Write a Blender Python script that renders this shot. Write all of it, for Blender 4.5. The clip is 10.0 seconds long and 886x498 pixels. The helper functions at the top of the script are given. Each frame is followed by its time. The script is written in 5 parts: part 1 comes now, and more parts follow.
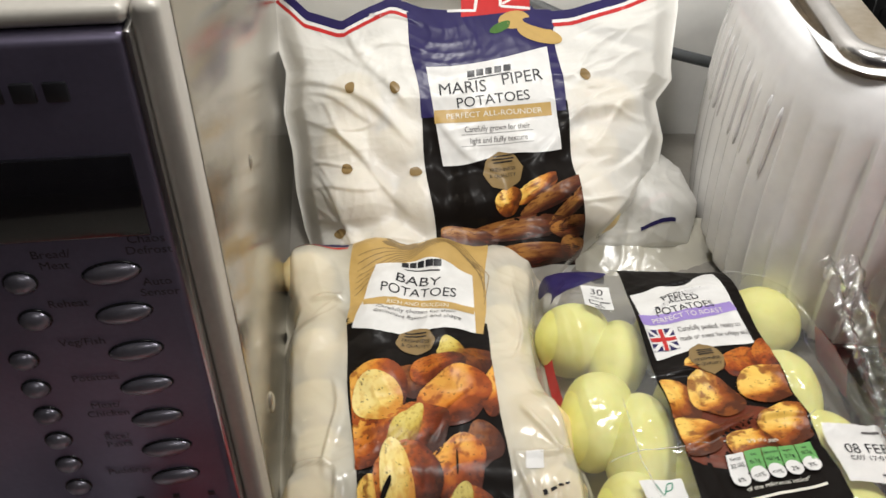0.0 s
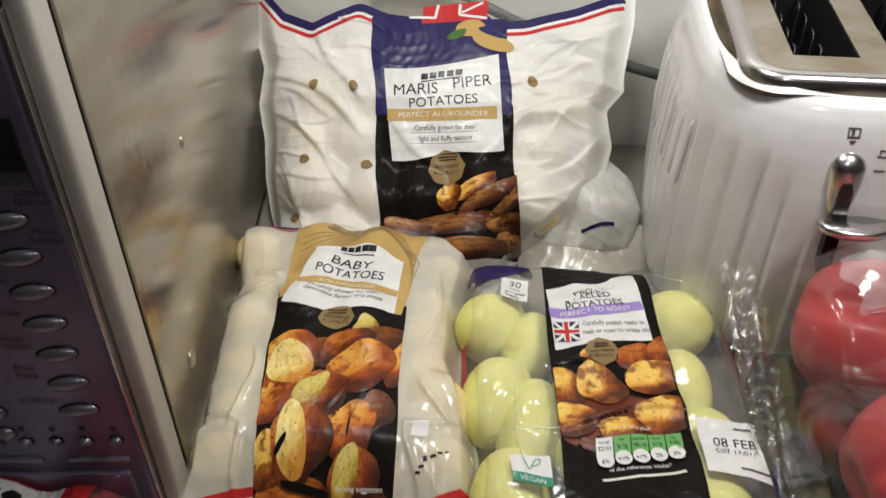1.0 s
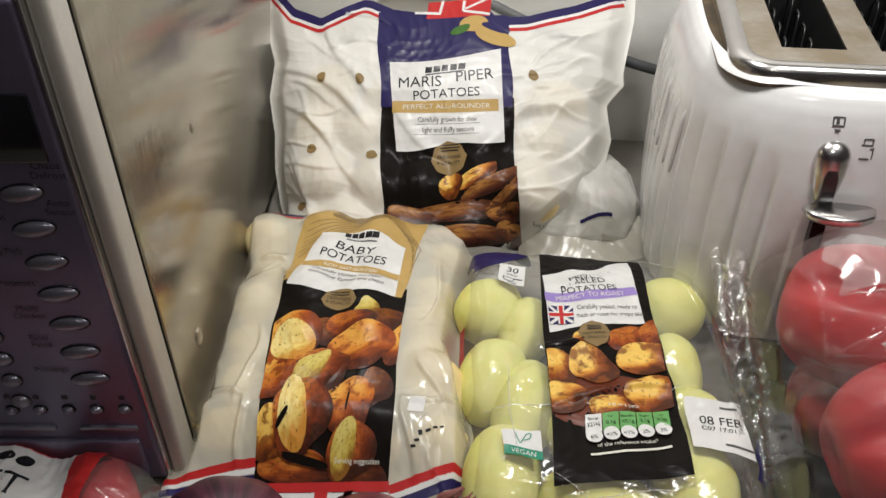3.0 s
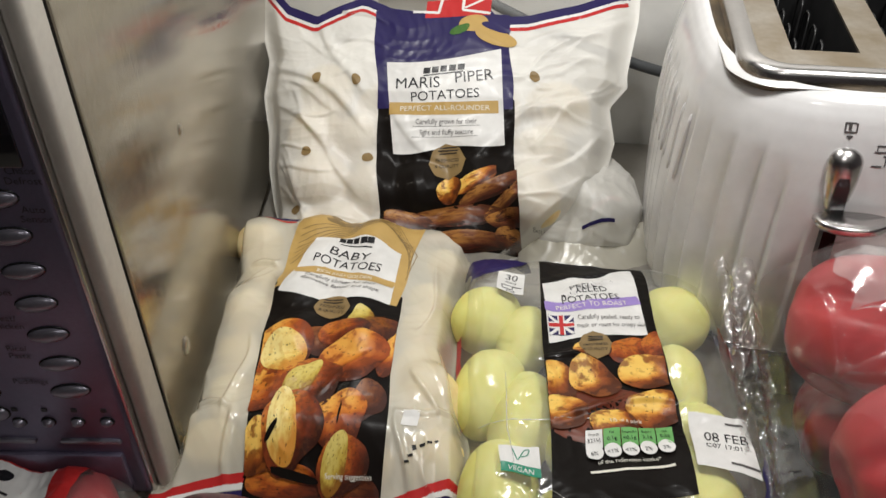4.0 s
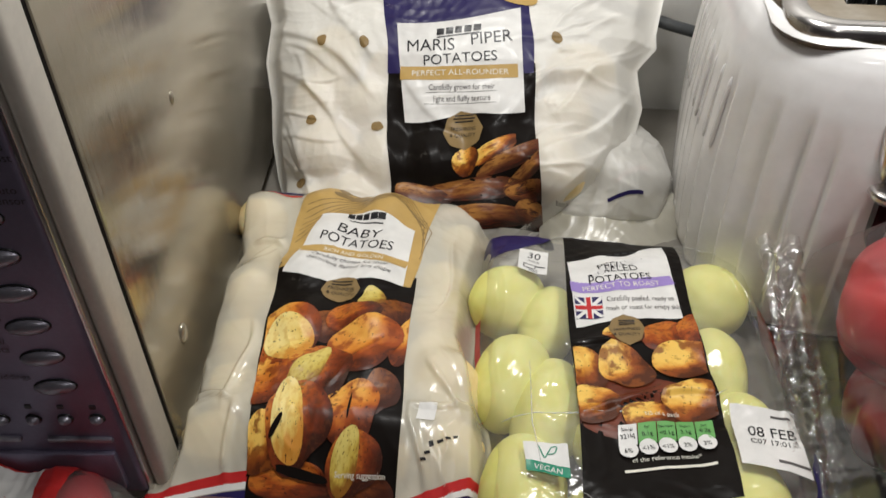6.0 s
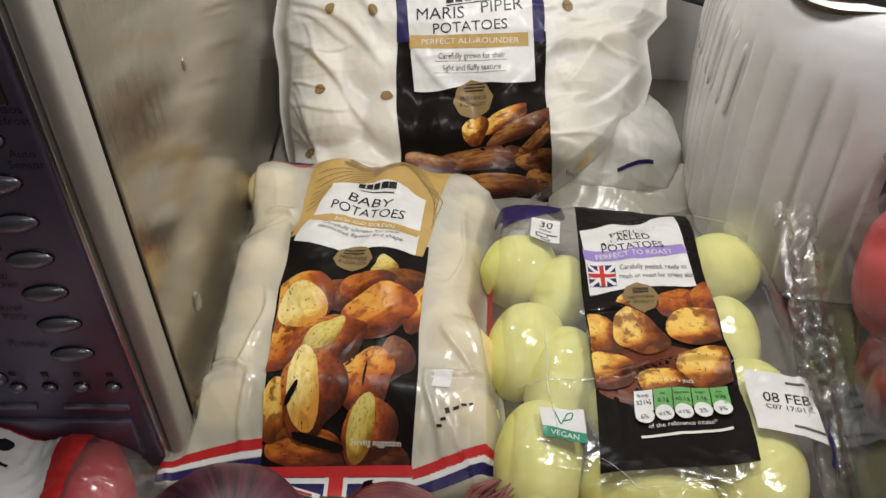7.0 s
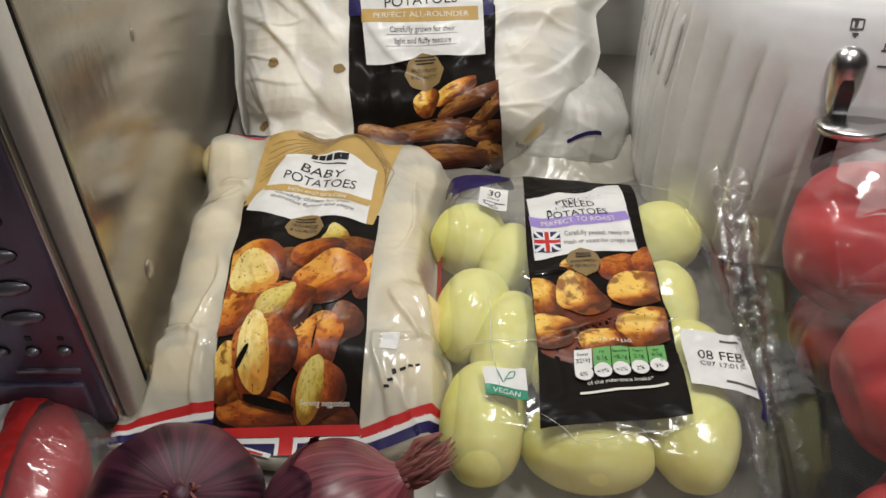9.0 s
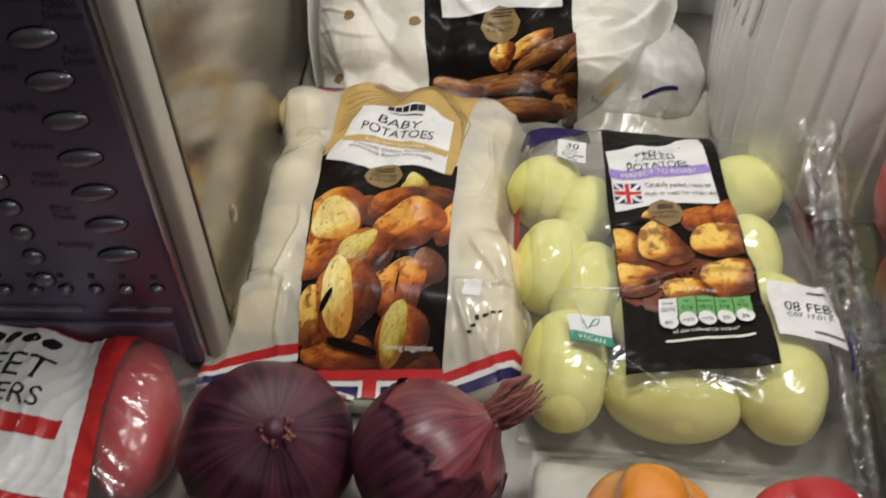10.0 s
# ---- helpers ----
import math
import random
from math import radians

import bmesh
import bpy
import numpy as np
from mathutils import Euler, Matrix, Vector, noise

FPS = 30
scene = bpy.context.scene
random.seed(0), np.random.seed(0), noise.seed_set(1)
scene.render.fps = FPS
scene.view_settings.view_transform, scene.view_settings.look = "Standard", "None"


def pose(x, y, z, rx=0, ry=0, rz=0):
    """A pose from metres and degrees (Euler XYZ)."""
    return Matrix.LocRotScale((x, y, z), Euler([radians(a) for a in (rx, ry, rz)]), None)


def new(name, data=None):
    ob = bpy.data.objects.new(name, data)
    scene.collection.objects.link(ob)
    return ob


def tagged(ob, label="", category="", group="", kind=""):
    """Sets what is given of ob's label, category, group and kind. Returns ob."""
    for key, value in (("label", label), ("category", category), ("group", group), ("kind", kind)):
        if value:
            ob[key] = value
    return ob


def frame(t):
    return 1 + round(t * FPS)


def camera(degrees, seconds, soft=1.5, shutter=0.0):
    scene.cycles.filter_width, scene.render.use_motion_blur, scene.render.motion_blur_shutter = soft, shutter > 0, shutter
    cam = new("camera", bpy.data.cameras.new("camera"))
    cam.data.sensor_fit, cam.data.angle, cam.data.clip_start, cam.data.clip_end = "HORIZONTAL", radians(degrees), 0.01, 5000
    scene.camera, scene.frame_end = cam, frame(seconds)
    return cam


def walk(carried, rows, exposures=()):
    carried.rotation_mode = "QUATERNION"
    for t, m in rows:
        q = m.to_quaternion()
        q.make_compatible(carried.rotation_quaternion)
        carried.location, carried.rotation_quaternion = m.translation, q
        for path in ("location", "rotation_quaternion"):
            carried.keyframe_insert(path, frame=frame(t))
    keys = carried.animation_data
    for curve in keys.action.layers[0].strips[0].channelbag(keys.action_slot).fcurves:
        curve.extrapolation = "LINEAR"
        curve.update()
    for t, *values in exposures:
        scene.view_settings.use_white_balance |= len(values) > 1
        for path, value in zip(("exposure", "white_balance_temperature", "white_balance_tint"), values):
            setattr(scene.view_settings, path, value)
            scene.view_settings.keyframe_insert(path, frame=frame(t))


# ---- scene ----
cam = camera(52.5, 10.0, shutter=0.45)
METRES, EYE, TILT, LEAN, TURN = 0.32, 0.44, -40.0, 0.0, 0.0
ROWS = [
    (0.0, 0.0, 0.0, 0.0, -0.0, 0.0, -0.0),
    (0.5, 0.1326, -0.0159, 0.0144, 2.29, -0.66, -3.36),
    (1.0, 0.3065, -0.1235, -0.04, 4.75, 0.6, -3.62),
    (1.5, 0.3368, -0.1838, -0.0668, 5.97, 0.67, -3.67),
    (2.0, 0.3354, -0.1896, -0.0883, 6.01, 0.62, -4.02),
    (3.5, 0.3611, -0.1661, -0.0743, 5.92, 1.14, -4.19),
    (4.0, 0.3582, -0.1217, -0.065, 6.06, 0.88, -4.49),
    (4.5, 0.3643, -0.0955, -0.0216, 6.79, 0.97, -3.8),
    (5.0, 0.3376, -0.0446, -0.022, 5.78, 0.89, -4.27),
    (6.5, 0.3178, 0.0228, -0.0503, 6.97, -2.36, -4.07),
    (7.0, 0.2939, 0.015, -0.0647, 6.28, -2.67, -4.03),
    (7.5, 0.2901, 0.0312, -0.07, 5.21, -3.43, -3.95),
    (8.0, 0.3113, 0.0269, -0.0952, 3.45, -4.24, -4.5),
    (8.5, 0.3465, -0.0209, -0.1023, 3.52, -3.63, -4.36),
    (9.0, 0.3492, -0.0223, -0.0931, 4.68, -3.49, -3.69),
    (9.5, 0.3307, -0.0239, -0.1063, 6.2, -3.61, -4.08),
    (10.0, 0.2757, -0.0348, -0.1483, 7.13, -5.16, -4.31),
]
walk(cam, [(t, pose(0, 0, EYE, TILT, LEAN, TURN) @ pose(METRES * x, METRES * y, METRES * z, 90 + pitch, roll, yaw)) for t, x, y, z, yaw, pitch, roll in ROWS],
     exposures=[(0.0, 0.12), (0.5, -0.36), (1.0, -0.12), (1.6, -0.08), (4.5, -0.08), (7.0, -0.14), (10.0, -0.11)])

# ---- light ----
world = bpy.data.worlds.new("room_air")
scene.world = world
world.use_nodes = True
world.node_tree.nodes["Background"].inputs[0].default_value = (0.9, 0.93, 1.0, 1)
world.node_tree.nodes["Background"].inputs[1].default_value = 0.012


def lamp(name, x, y, z, size, watts, colour, lean=0):
    data = bpy.data.lights.new(name, "AREA")
    data.shape, data.size, data.energy, data.color = "DISK", size, watts, colour
    ob = new(name, data)
    ob.matrix_world = pose(x, y, z, lean)
    return ob


CEILING = 1.45
WARM = (1.0, 0.985, 0.95)
# two small lamps low over the worktop, near the wall, and a weak added fill light in the room behind
for lx, ly in ((0.03, 0.40), (0.42, 0.26)):
    lamp("worktop_lamp", lx, ly, 0.76, 0.14, 2.75, WARM, 18)
# fill for faces turned to the room, no such fitting is known
lamp("ceiling_lamp", 0.2, -0.7, CEILING - 0.012, 0.12, 2.6, WARM)


# ---- materials ----
def material(name):
    m = bpy.data.materials.new(name)
    m.use_nodes = True
    nt = m.node_tree
    return m, nt, nt.nodes["Principled BSDF"], nt.nodes["Material Output"]


def noise_node(nt, scale, detail=6, rough=0.55, coord="Object", distortion=0.0):
    tc = nt.nodes.new("ShaderNodeTexCoord")
    n = nt.nodes.new("ShaderNodeTexNoise")
    n.inputs["Scale"].default_value, n.inputs["Detail"].default_value = scale, detail
    n.inputs["Roughness"].default_value, n.inputs["Distortion"].default_value = rough, distortion
    nt.links.new(tc.outputs[coord], n.inputs["Vector"])
    return n


def ramp_node(nt, source, stops):
    r = nt.nodes.new("ShaderNodeValToRGB")
    while len(r.color_ramp.elements) < len(stops):
        r.color_ramp.elements.new(0.5)
    for e, (at, c) in zip(r.color_ramp.elements, stops):
        e.position, e.color = at, (*c, 1)
    nt.links.new(source, r.inputs[0])
    return r.outputs[0]


def mix_colour(nt, a, b, fac):
    m = nt.nodes.new("ShaderNodeMix")
    m.data_type = "RGBA"
    for i, v in ((0, fac), (6, a), (7, b)):
        if isinstance(v, (int, float)):
            m.inputs[i].default_value = v
        elif isinstance(v, tuple):
            m.inputs[i].default_value = (*v, 1)
        else:
            nt.links.new(v, m.inputs[i])
    return m.outputs[2]


def bump_node(nt, height, strength, distance, bsdf):
    b = nt.nodes.new("ShaderNodeBump")
    b.inputs["Strength"].default_value, b.inputs["Distance"].default_value = strength, distance
    nt.links.new(height, b.inputs["Height"])
    nt.links.new(b.outputs[0], bsdf.inputs["Normal"])
    return b


def surface(name, c1, c2, scale, rough=0.5, metal=0.0, bump=0.0, fine=0.0, coat=0.0, detail=6, coord="Object", sss=0.0, spec=0.5):
    """Two tones mixed by noise, a finer grain over them, and relief."""
    m, nt, b, out = material(name)
    n = noise_node(nt, scale, detail, coord=coord)
    col = ramp_node(nt, n.outputs[0], [(0.35, c1), (0.65, c2)])
    f = noise_node(nt, fine or scale * 12, 3, coord=coord)
    dark = tuple(v * 0.8 for v in c1)
    g = ramp_node(nt, f.outputs[0], [(0.25, (1, 1, 1)), (0.75, (0, 0, 0))])
    sep = nt.nodes.new("ShaderNodeMath")
    sep.operation = "MULTIPLY"
    sep.inputs[1].default_value = 0.35
    nt.links.new(g, sep.inputs[0])
    nt.links.new(mix_colour(nt, col, dark, sep.outputs[0]), b.inputs["Base Color"])
    b.inputs["Roughness"].default_value, b.inputs["Metallic"].default_value = rough, metal
    b.inputs["Coat Weight"].default_value = coat
    b.inputs["Coat Roughness"].default_value = 0.12
    b.inputs["Specular IOR Level"].default_value = spec
    if sss:
        b.inputs["Subsurface Weight"].default_value = sss
        b.inputs["Subsurface Scale"].default_value = 0.01
    if bump:
        bump_node(nt, f.outputs[0], 0.5, bump, b)
    return m


def plastic_film(name, tint, clear, haze, rough=0.12, crinkle=0.0012, scale=38.0, gloss=0.5, sheen=1.45):
    """Thin plastic: part see-through, part milky, with gloss on crinkles."""
    m, nt, b, out = material(name)
    n = noise_node(nt, scale, 4, 0.5, distortion=1.6)
    v = nt.nodes.new("ShaderNodeTexVoronoi")
    v.feature = "DISTANCE_TO_EDGE"
    v.inputs["Scale"].default_value = scale * 0.9
    w = noise_node(nt, scale * 0.35, 3)
    vm = nt.nodes.new("ShaderNodeVectorMath")
    vm.operation = "MULTIPLY_ADD"
    vm.inputs[1].default_value = (0.05, 0.05, 0.05)
    tc = nt.nodes.new("ShaderNodeTexCoord")
    nt.links.new(w.outputs[1], vm.inputs[0])
    nt.links.new(tc.outputs["Object"], vm.inputs[2])
    nt.links.new(vm.outputs[0], v.inputs["Vector"])
    add = nt.nodes.new("ShaderNodeMath")
    add.operation = "MULTIPLY_ADD"
    add.inputs[1].default_value = 0.6
    nt.links.new(v.outputs["Distance"], add.inputs[0])
    nt.links.new(n.outputs[0], add.inputs[2])
    bump_node(nt, add.outputs[0], 0.55, crinkle, b)
    b.inputs["Base Color"].default_value = (*tint, 1)
    b.inputs["Roughness"].default_value = rough
    b.inputs["Specular IOR Level"].default_value = gloss
    tr = nt.nodes.new("ShaderNodeBsdfTransparent")
    tr.inputs[0].default_value = (0.98, 0.98, 0.97, 1)
    base = nt.nodes.new("ShaderNodeMixShader")
    base.inputs[0].default_value = haze
    nt.links.new(tr.outputs[0], base.inputs[1])
    nt.links.new(b.outputs[0], base.inputs[2])
    gl = nt.nodes.new("ShaderNodeBsdfGlossy")
    gl.inputs["Roughness"].default_value = rough
    bn = b.inputs["Normal"].links[0].from_node
    nt.links.new(bn.outputs[0], gl.inputs["Normal"])
    lw = nt.nodes.new("ShaderNodeLayerWeight")
    lw.inputs["Blend"].default_value = 0.5
    nt.links.new(bn.outputs[0], lw.inputs["Normal"])
    pw = nt.nodes.new("ShaderNodeMath")
    pw.operation = "POWER"
    pw.inputs[1].default_value = 3.2
    nt.links.new(lw.outputs["Facing"], pw.inputs[0])
    fr = nt.nodes.new("ShaderNodeMath")
    fr.operation = "MULTIPLY_ADD"
    fr.inputs[1].default_value = 0.55 * (sheen - 1) / 0.45
    fr.inputs[2].default_value = 0.095 * (sheen - 1) / 0.45
    nt.links.new(pw.outputs[0], fr.inputs[0])
    top = nt.nodes.new("ShaderNodeMixShader")
    nt.links.new(fr.outputs[0], top.inputs[0])
    nt.links.new(base.outputs[0], top.inputs[1])
    nt.links.new(gl.outputs[0], top.inputs[2])
    nt.links.new(top.outputs[0], out.inputs[0])
    return m


def ink(name, c, rough=0.34, vary=0.12, coat=0.04, spec=0.25):
    """Flat print on film, slightly uneven."""
    m = surface(name, tuple(v * (1 - vary) for v in c), c, 60, rough, bump=0.00018, fine=70, coat=coat, spec=spec)
    return m


def photo(name, stops, speck=(0.10, 0.03, 0.01), amount=0.5, scale=2.2, fleck=3.2):
    """A printed photograph of food: tones from its middle to its rim, with browned specks."""
    m, nt, b, out = material(name)
    uv = nt.nodes.new("ShaderNodeUVMap")
    info = nt.nodes.new("ShaderNodeObjectInfo")
    off = nt.nodes.new("ShaderNodeVectorMath")
    off.operation = "MULTIPLY_ADD"
    off.inputs[1].default_value = (17, 9, 5)
    nt.links.new(info.outputs["Random"], off.inputs[0])
    nt.links.new(uv.outputs[0], off.inputs[2])
    n = nt.nodes.new("ShaderNodeTexNoise")
    n.inputs["Scale"].default_value, n.inputs["Detail"].default_value = scale, 7
    nt.links.new(off.outputs[0], n.inputs["Vector"])
    ln = nt.nodes.new("ShaderNodeVectorMath")
    ln.operation = "LENGTH"
    nt.links.new(uv.outputs[0], ln.inputs[0])
    add = nt.nodes.new("ShaderNodeMath")
    add.operation = "MULTIPLY_ADD"
    add.inputs[1].default_value = 0.9
    nt.links.new(n.outputs[0], add.inputs[0])
    sub = nt.nodes.new("ShaderNodeMath")
    sub.operation = "SUBTRACT"
    sub.inputs[1].default_value = 0.18
    dot = nt.nodes.new("ShaderNodeVectorMath")
    dot.operation = "DOT_PRODUCT"
    dot.inputs[1].default_value = (0.30, -0.36, 0.0)
    nt.links.new(uv.outputs[0], dot.inputs[0])
    tot = nt.nodes.new("ShaderNodeMath")
    tot.operation = "MULTIPLY_ADD"
    tot.inputs[1].default_value = 0.32
    nt.links.new(ln.outputs["Value"], tot.inputs[0])
    nt.links.new(dot.outputs["Value"], tot.inputs[2])
    nt.links.new(tot.outputs[0], sub.inputs[0])
    nt.links.new(sub.outputs[0], add.inputs[2])
    col = ramp_node(nt, add.outputs[0], stops)
    s = nt.nodes.new("ShaderNodeTexNoise")
    s.inputs["Scale"].default_value, s.inputs["Detail"].default_value = scale * fleck, 5
    nt.links.new(off.outputs[0], s.inputs["Vector"])
    mask = ramp_node(nt, s.outputs[0], [(0.52, (0, 0, 0)), (0.62, (amount,) * 3)])
    tiny = nt.nodes.new("ShaderNodeTexNoise")
    tiny.inputs["Scale"].default_value, tiny.inputs["Detail"].default_value = 8.0, 2
    nt.links.new(off.outputs[0], tiny.inputs["Vector"])
    dots = ramp_node(nt, tiny.outputs[0], [(0.66, (0, 0, 0)), (0.70, (0.85,) * 3)])
    nt.links.new(mix_colour(nt, mix_colour(nt, col, speck, mask), (0.03, 0.012, 0.006), dots), b.inputs["Base Color"])
    b.inputs["Roughness"].default_value = 0.36
    b.inputs["Specular IOR Level"].default_value = 0.28
    return m


M_COUNTER = surface("worktop", (0.25, 0.23, 0.20), (0.34, 0.32, 0.285), 9, 0.35, bump=0.0002, fine=220)
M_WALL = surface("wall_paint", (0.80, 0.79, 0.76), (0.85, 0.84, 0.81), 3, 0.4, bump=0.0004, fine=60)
# dark tone that stands for a dim room in the metal's reflections
M_ROOM = surface("dark_room_shell", (0.22, 0.19, 0.21), (0.27, 0.23, 0.25), 2, 0.7)
M_FLOOR = surface("floor_tile", (0.16, 0.13, 0.12), (0.22, 0.18, 0.16), 3, 0.5)
M_CEIL = surface("ceiling_paint", (0.74, 0.73, 0.71), (0.80, 0.79, 0.77), 2, 0.8)
M_FASCIA = surface("fascia_metal", (0.18, 0.16, 0.235), (0.23, 0.205, 0.295), 14, 0.40, 0.68, 0.00006, 400)
M_BEZEL = surface("bezel_metal", (0.50, 0.47, 0.42), (0.58, 0.55, 0.49), 20, 0.42, 0.2, 0.00004, 300)
M_BUTTON = surface("button_metal", (0.26, 0.25, 0.30), (0.34, 0.33, 0.39), 60, 0.34, 0.7)


def streaked_steel(name):
    """Polished sheet steel with a greasy film drawn out along its rolling direction."""
    m, nt, b, out = material(name)
    tc = nt.nodes.new("ShaderNodeTexCoord")
    mp = nt.nodes.new("ShaderNodeMapping")
    mp.inputs["Scale"].default_value = (1, 6, 70)
    nt.links.new(tc.outputs["Object"], mp.inputs["Vector"])
    n = nt.nodes.new("ShaderNodeTexNoise")
    n.inputs["Scale"].default_value, n.inputs["Detail"].default_value = 1.0, 5
    nt.links.new(mp.outputs[0], n.inputs["Vector"])
    big = noise_node(nt, 9, 4)
    nt.links.new(mix_colour(nt, ramp_node(nt, n.outputs[0], [(0.3, (0.35, 0.31, 0.24)), (0.7, (0.43, 0.39, 0.32))]), (0.39, 0.35, 0.27), 0.4), b.inputs["Base Color"])
    nt.links.new(ramp_node(nt, big.outputs[0], [(0.3, (0.06,) * 3), (0.7, (0.13,) * 3)]), b.inputs["Roughness"])
    b.inputs["Metallic"].default_value = 0.70
    # upright brushing, far finer across than along
    brush = nt.nodes.new("ShaderNodeMapping")
    brush.inputs["Scale"].default_value = (1, 1600, 7)
    nt.links.new(tc.outputs["Object"], brush.inputs["Vector"])
    grain = nt.nodes.new("ShaderNodeTexNoise")
    grain.inputs["Scale"].default_value, grain.inputs["Detail"].default_value = 1.0, 2
    nt.links.new(brush.outputs[0], grain.inputs["Vector"])
    soft = bump_node(nt, big.outputs[0], 0.25, 0.0012, b)
    fine = bump_node(nt, grain.outputs[0], 0.5, 0.00022, b)
    nt.links.new(soft.outputs[0], fine.inputs["Normal"])
    return m


M_STEEL = streaked_steel("side_steel")
M_BLACK = surface("black_plastic", (0.010, 0.010, 0.011), (0.018, 0.018, 0.02), 30, 0.25)
M_GAPSHADE = surface("shaded_gap", (0.006, 0.005, 0.004), (0.012, 0.010, 0.008), 30, 0.8, spec=0.1)
M_GLASS = surface("display_glass", (0.006, 0.006, 0.008), (0.012, 0.012, 0.015), 20, 0.08, coat=0.6)
M_INKGREY = surface("panel_print", (0.02, 0.02, 0.025), (0.03, 0.03, 0.035), 30, 0.5)
M_ENAMEL = surface("white_enamel", (0.83, 0.82, 0.82), (0.87, 0.86, 0.86), 6, 0.22, coat=0.5, bump=0.00005, fine=90)
M_CHROME = surface("chrome", (0.66, 0.64, 0.63), (0.74, 0.72, 0.71), 16, 0.24, 1.0, 0.00006, 150)
M_BURNT = surface("heat_stained_steel", (0.42, 0.34, 0.24), (0.62, 0.57, 0.50), 30, 0.32, 0.9, 0.0001, 200)
M_GRIME = surface("browned_groove", (0.06, 0.045, 0.028), (0.16, 0.115, 0.065), 40, 0.55, 0.2, 0.0002, 160)
M_DARKSTEEL = surface("toaster_inside", (0.05, 0.05, 0.052), (0.10, 0.10, 0.10), 30, 0.4, 0.8)
M_CABLE = surface("cable_grey", (0.05, 0.055, 0.06), (0.08, 0.085, 0.09), 30, 0.5)
M_PEELED = surface("peeled_potato", (0.78, 0.75, 0.20), (0.86, 0.84, 0.38), 22, 0.6, bump=0.0006, fine=140, sss=0.12)
M_BABY = surface("baby_potato", (0.74, 0.55, 0.24), (0.90, 0.75, 0.42), 45, 0.5, bump=0.0005, fine=300, sss=0.1)
M_FILM = plastic_film("clear_film", (0.9, 0.9, 0.88), 0.9, 0.06, 0.13, 0.0022, 46, 0.5, 1.32)
M_FILMWET = plastic_film("clear_film_flat", (0.9, 0.9, 0.88), 0.9, 0.04, 0.09, 0.0018, 30, 0.5, 1.26)
M_WHITEFILM = plastic_film("white_film", (0.91, 0.89, 0.84), 0.3, 0.64, 0.42, 0.0009, 70, 0.3, 1.18)
M_BABYFILM = plastic_film("milky_film", (0.97, 0.92, 0.77), 0.5, 0.50, 0.24, 0.0009, 30, 0.4, 1.30)
M_CRUMPLE = plastic_film("crumpled_film", (0.92, 0.92, 0.90), 0.5, 0.05, 0.08, 0.0030, 60, 0.5, 1.7)
M_FILMSHEEN = plastic_film("film_highlight", (0.95, 0.90, 0.90), 0.5, 0.20, 0.12, 0.0012, 40, 0.5, 1.6)
M_FOLD = plastic_film("film_fold", (0.92, 0.92, 0.90), 0.5, 0.45, 0.15, 0.0004, 60)
M_INKBLACK = ink("ink_black", (0.009, 0.007, 0.006), spec=0.07, coat=0.02)
M_INKNAVY = ink("ink_navy", (0.024, 0.018, 0.095))
M_INKWHITE = ink("ink_white", (0.80, 0.79, 0.77))
M_INKGOLD = ink("ink_gold", (0.55, 0.36, 0.12))
M_INKBRONZE = ink("ink_bronze", (0.27, 0.18, 0.075))
M_INKRED = ink("ink_red", (0.55, 0.03, 0.03))
M_INKLILAC = ink("ink_lilac", (0.36, 0.26, 0.62))
M_INKGREEN = ink("ink_green", (0.16, 0.42, 0.13))
M_INKTEAL = ink("ink_teal", (0.03, 0.28, 0.17))
M_INKLEAF = ink("ink_leaf", (0.06, 0.16, 0.03))
M_PALEBLUE = ink("ink_pale_blue", (0.22, 0.30, 0.46))
M_TYPE = ink("type_black", (0.015, 0.015, 0.018))
M_TYPEGREY = ink("type_grey", (0.12, 0.11, 0.11))
M_TYPEPALE = ink("type_pale", (0.82, 0.79, 0.70))
M_ROAST = photo("photo_roast_skin", [(0.18, (0.50, 0.15, 0.022)), (0.36, (0.34, 0.070, 0.012)), (0.56, (0.16, 0.028, 0.008)), (0.8, (0.04, 0.01, 0.005))])
M_ORANGE = photo("photo_orange_roast", [(0.12, (0.76, 0.38, 0.07)), (0.34, (0.58, 0.18, 0.022)), (0.54, (0.33, 0.065, 0.011)), (0.80, (0.08, 0.016, 0.006))], (0.22, 0.045, 0.010), 0.7, 1.6, 2.0)
M_OLIVE = photo("photo_olive_face", [(0.2, (0.66, 0.54, 0.15)), (0.52, (0.52, 0.37, 0.06)), (0.80, (0.24, 0.10, 0.015))], (0.30, 0.14, 0.02), 0.3, 2.0, 2.0)
M_DIM = photo("photo_dim_roast", [(0.15, (0.24, 0.075, 0.014)), (0.4, (0.13, 0.032, 0.008)), (0.7, (0.05, 0.012, 0.006))], (0.04, 0.01, 0.005), 0.5, 1.8, 2.2)
M_CUT = photo("photo_cut_face", [(0.2, (0.84, 0.68, 0.27)), (0.52, (0.78, 0.56, 0.15)), (0.78, (0.60, 0.26, 0.04))], (0.62, 0.34, 0.07), 0.35, 2.2, 2.0)
M_GOLDEN = photo("photo_golden_roast", [(0.18, (0.84, 0.54, 0.12)), (0.38, (0.64, 0.27, 0.04)), (0.56, (0.27, 0.065, 0.012)), (0.76, (0.08, 0.02, 0.006))], (0.22, 0.06, 0.01), 0.85, 1.4, 1.5)
M_CHIP = photo("photo_chip", [(0.15, (0.36, 0.16, 0.04)), (0.38, (0.15, 0.05, 0.018)), (0.6, (0.06, 0.018, 0.01)), (0.8, (0.025, 0.01, 0.006))], (0.10, 0.02, 0.01), 0.7, 1.6)
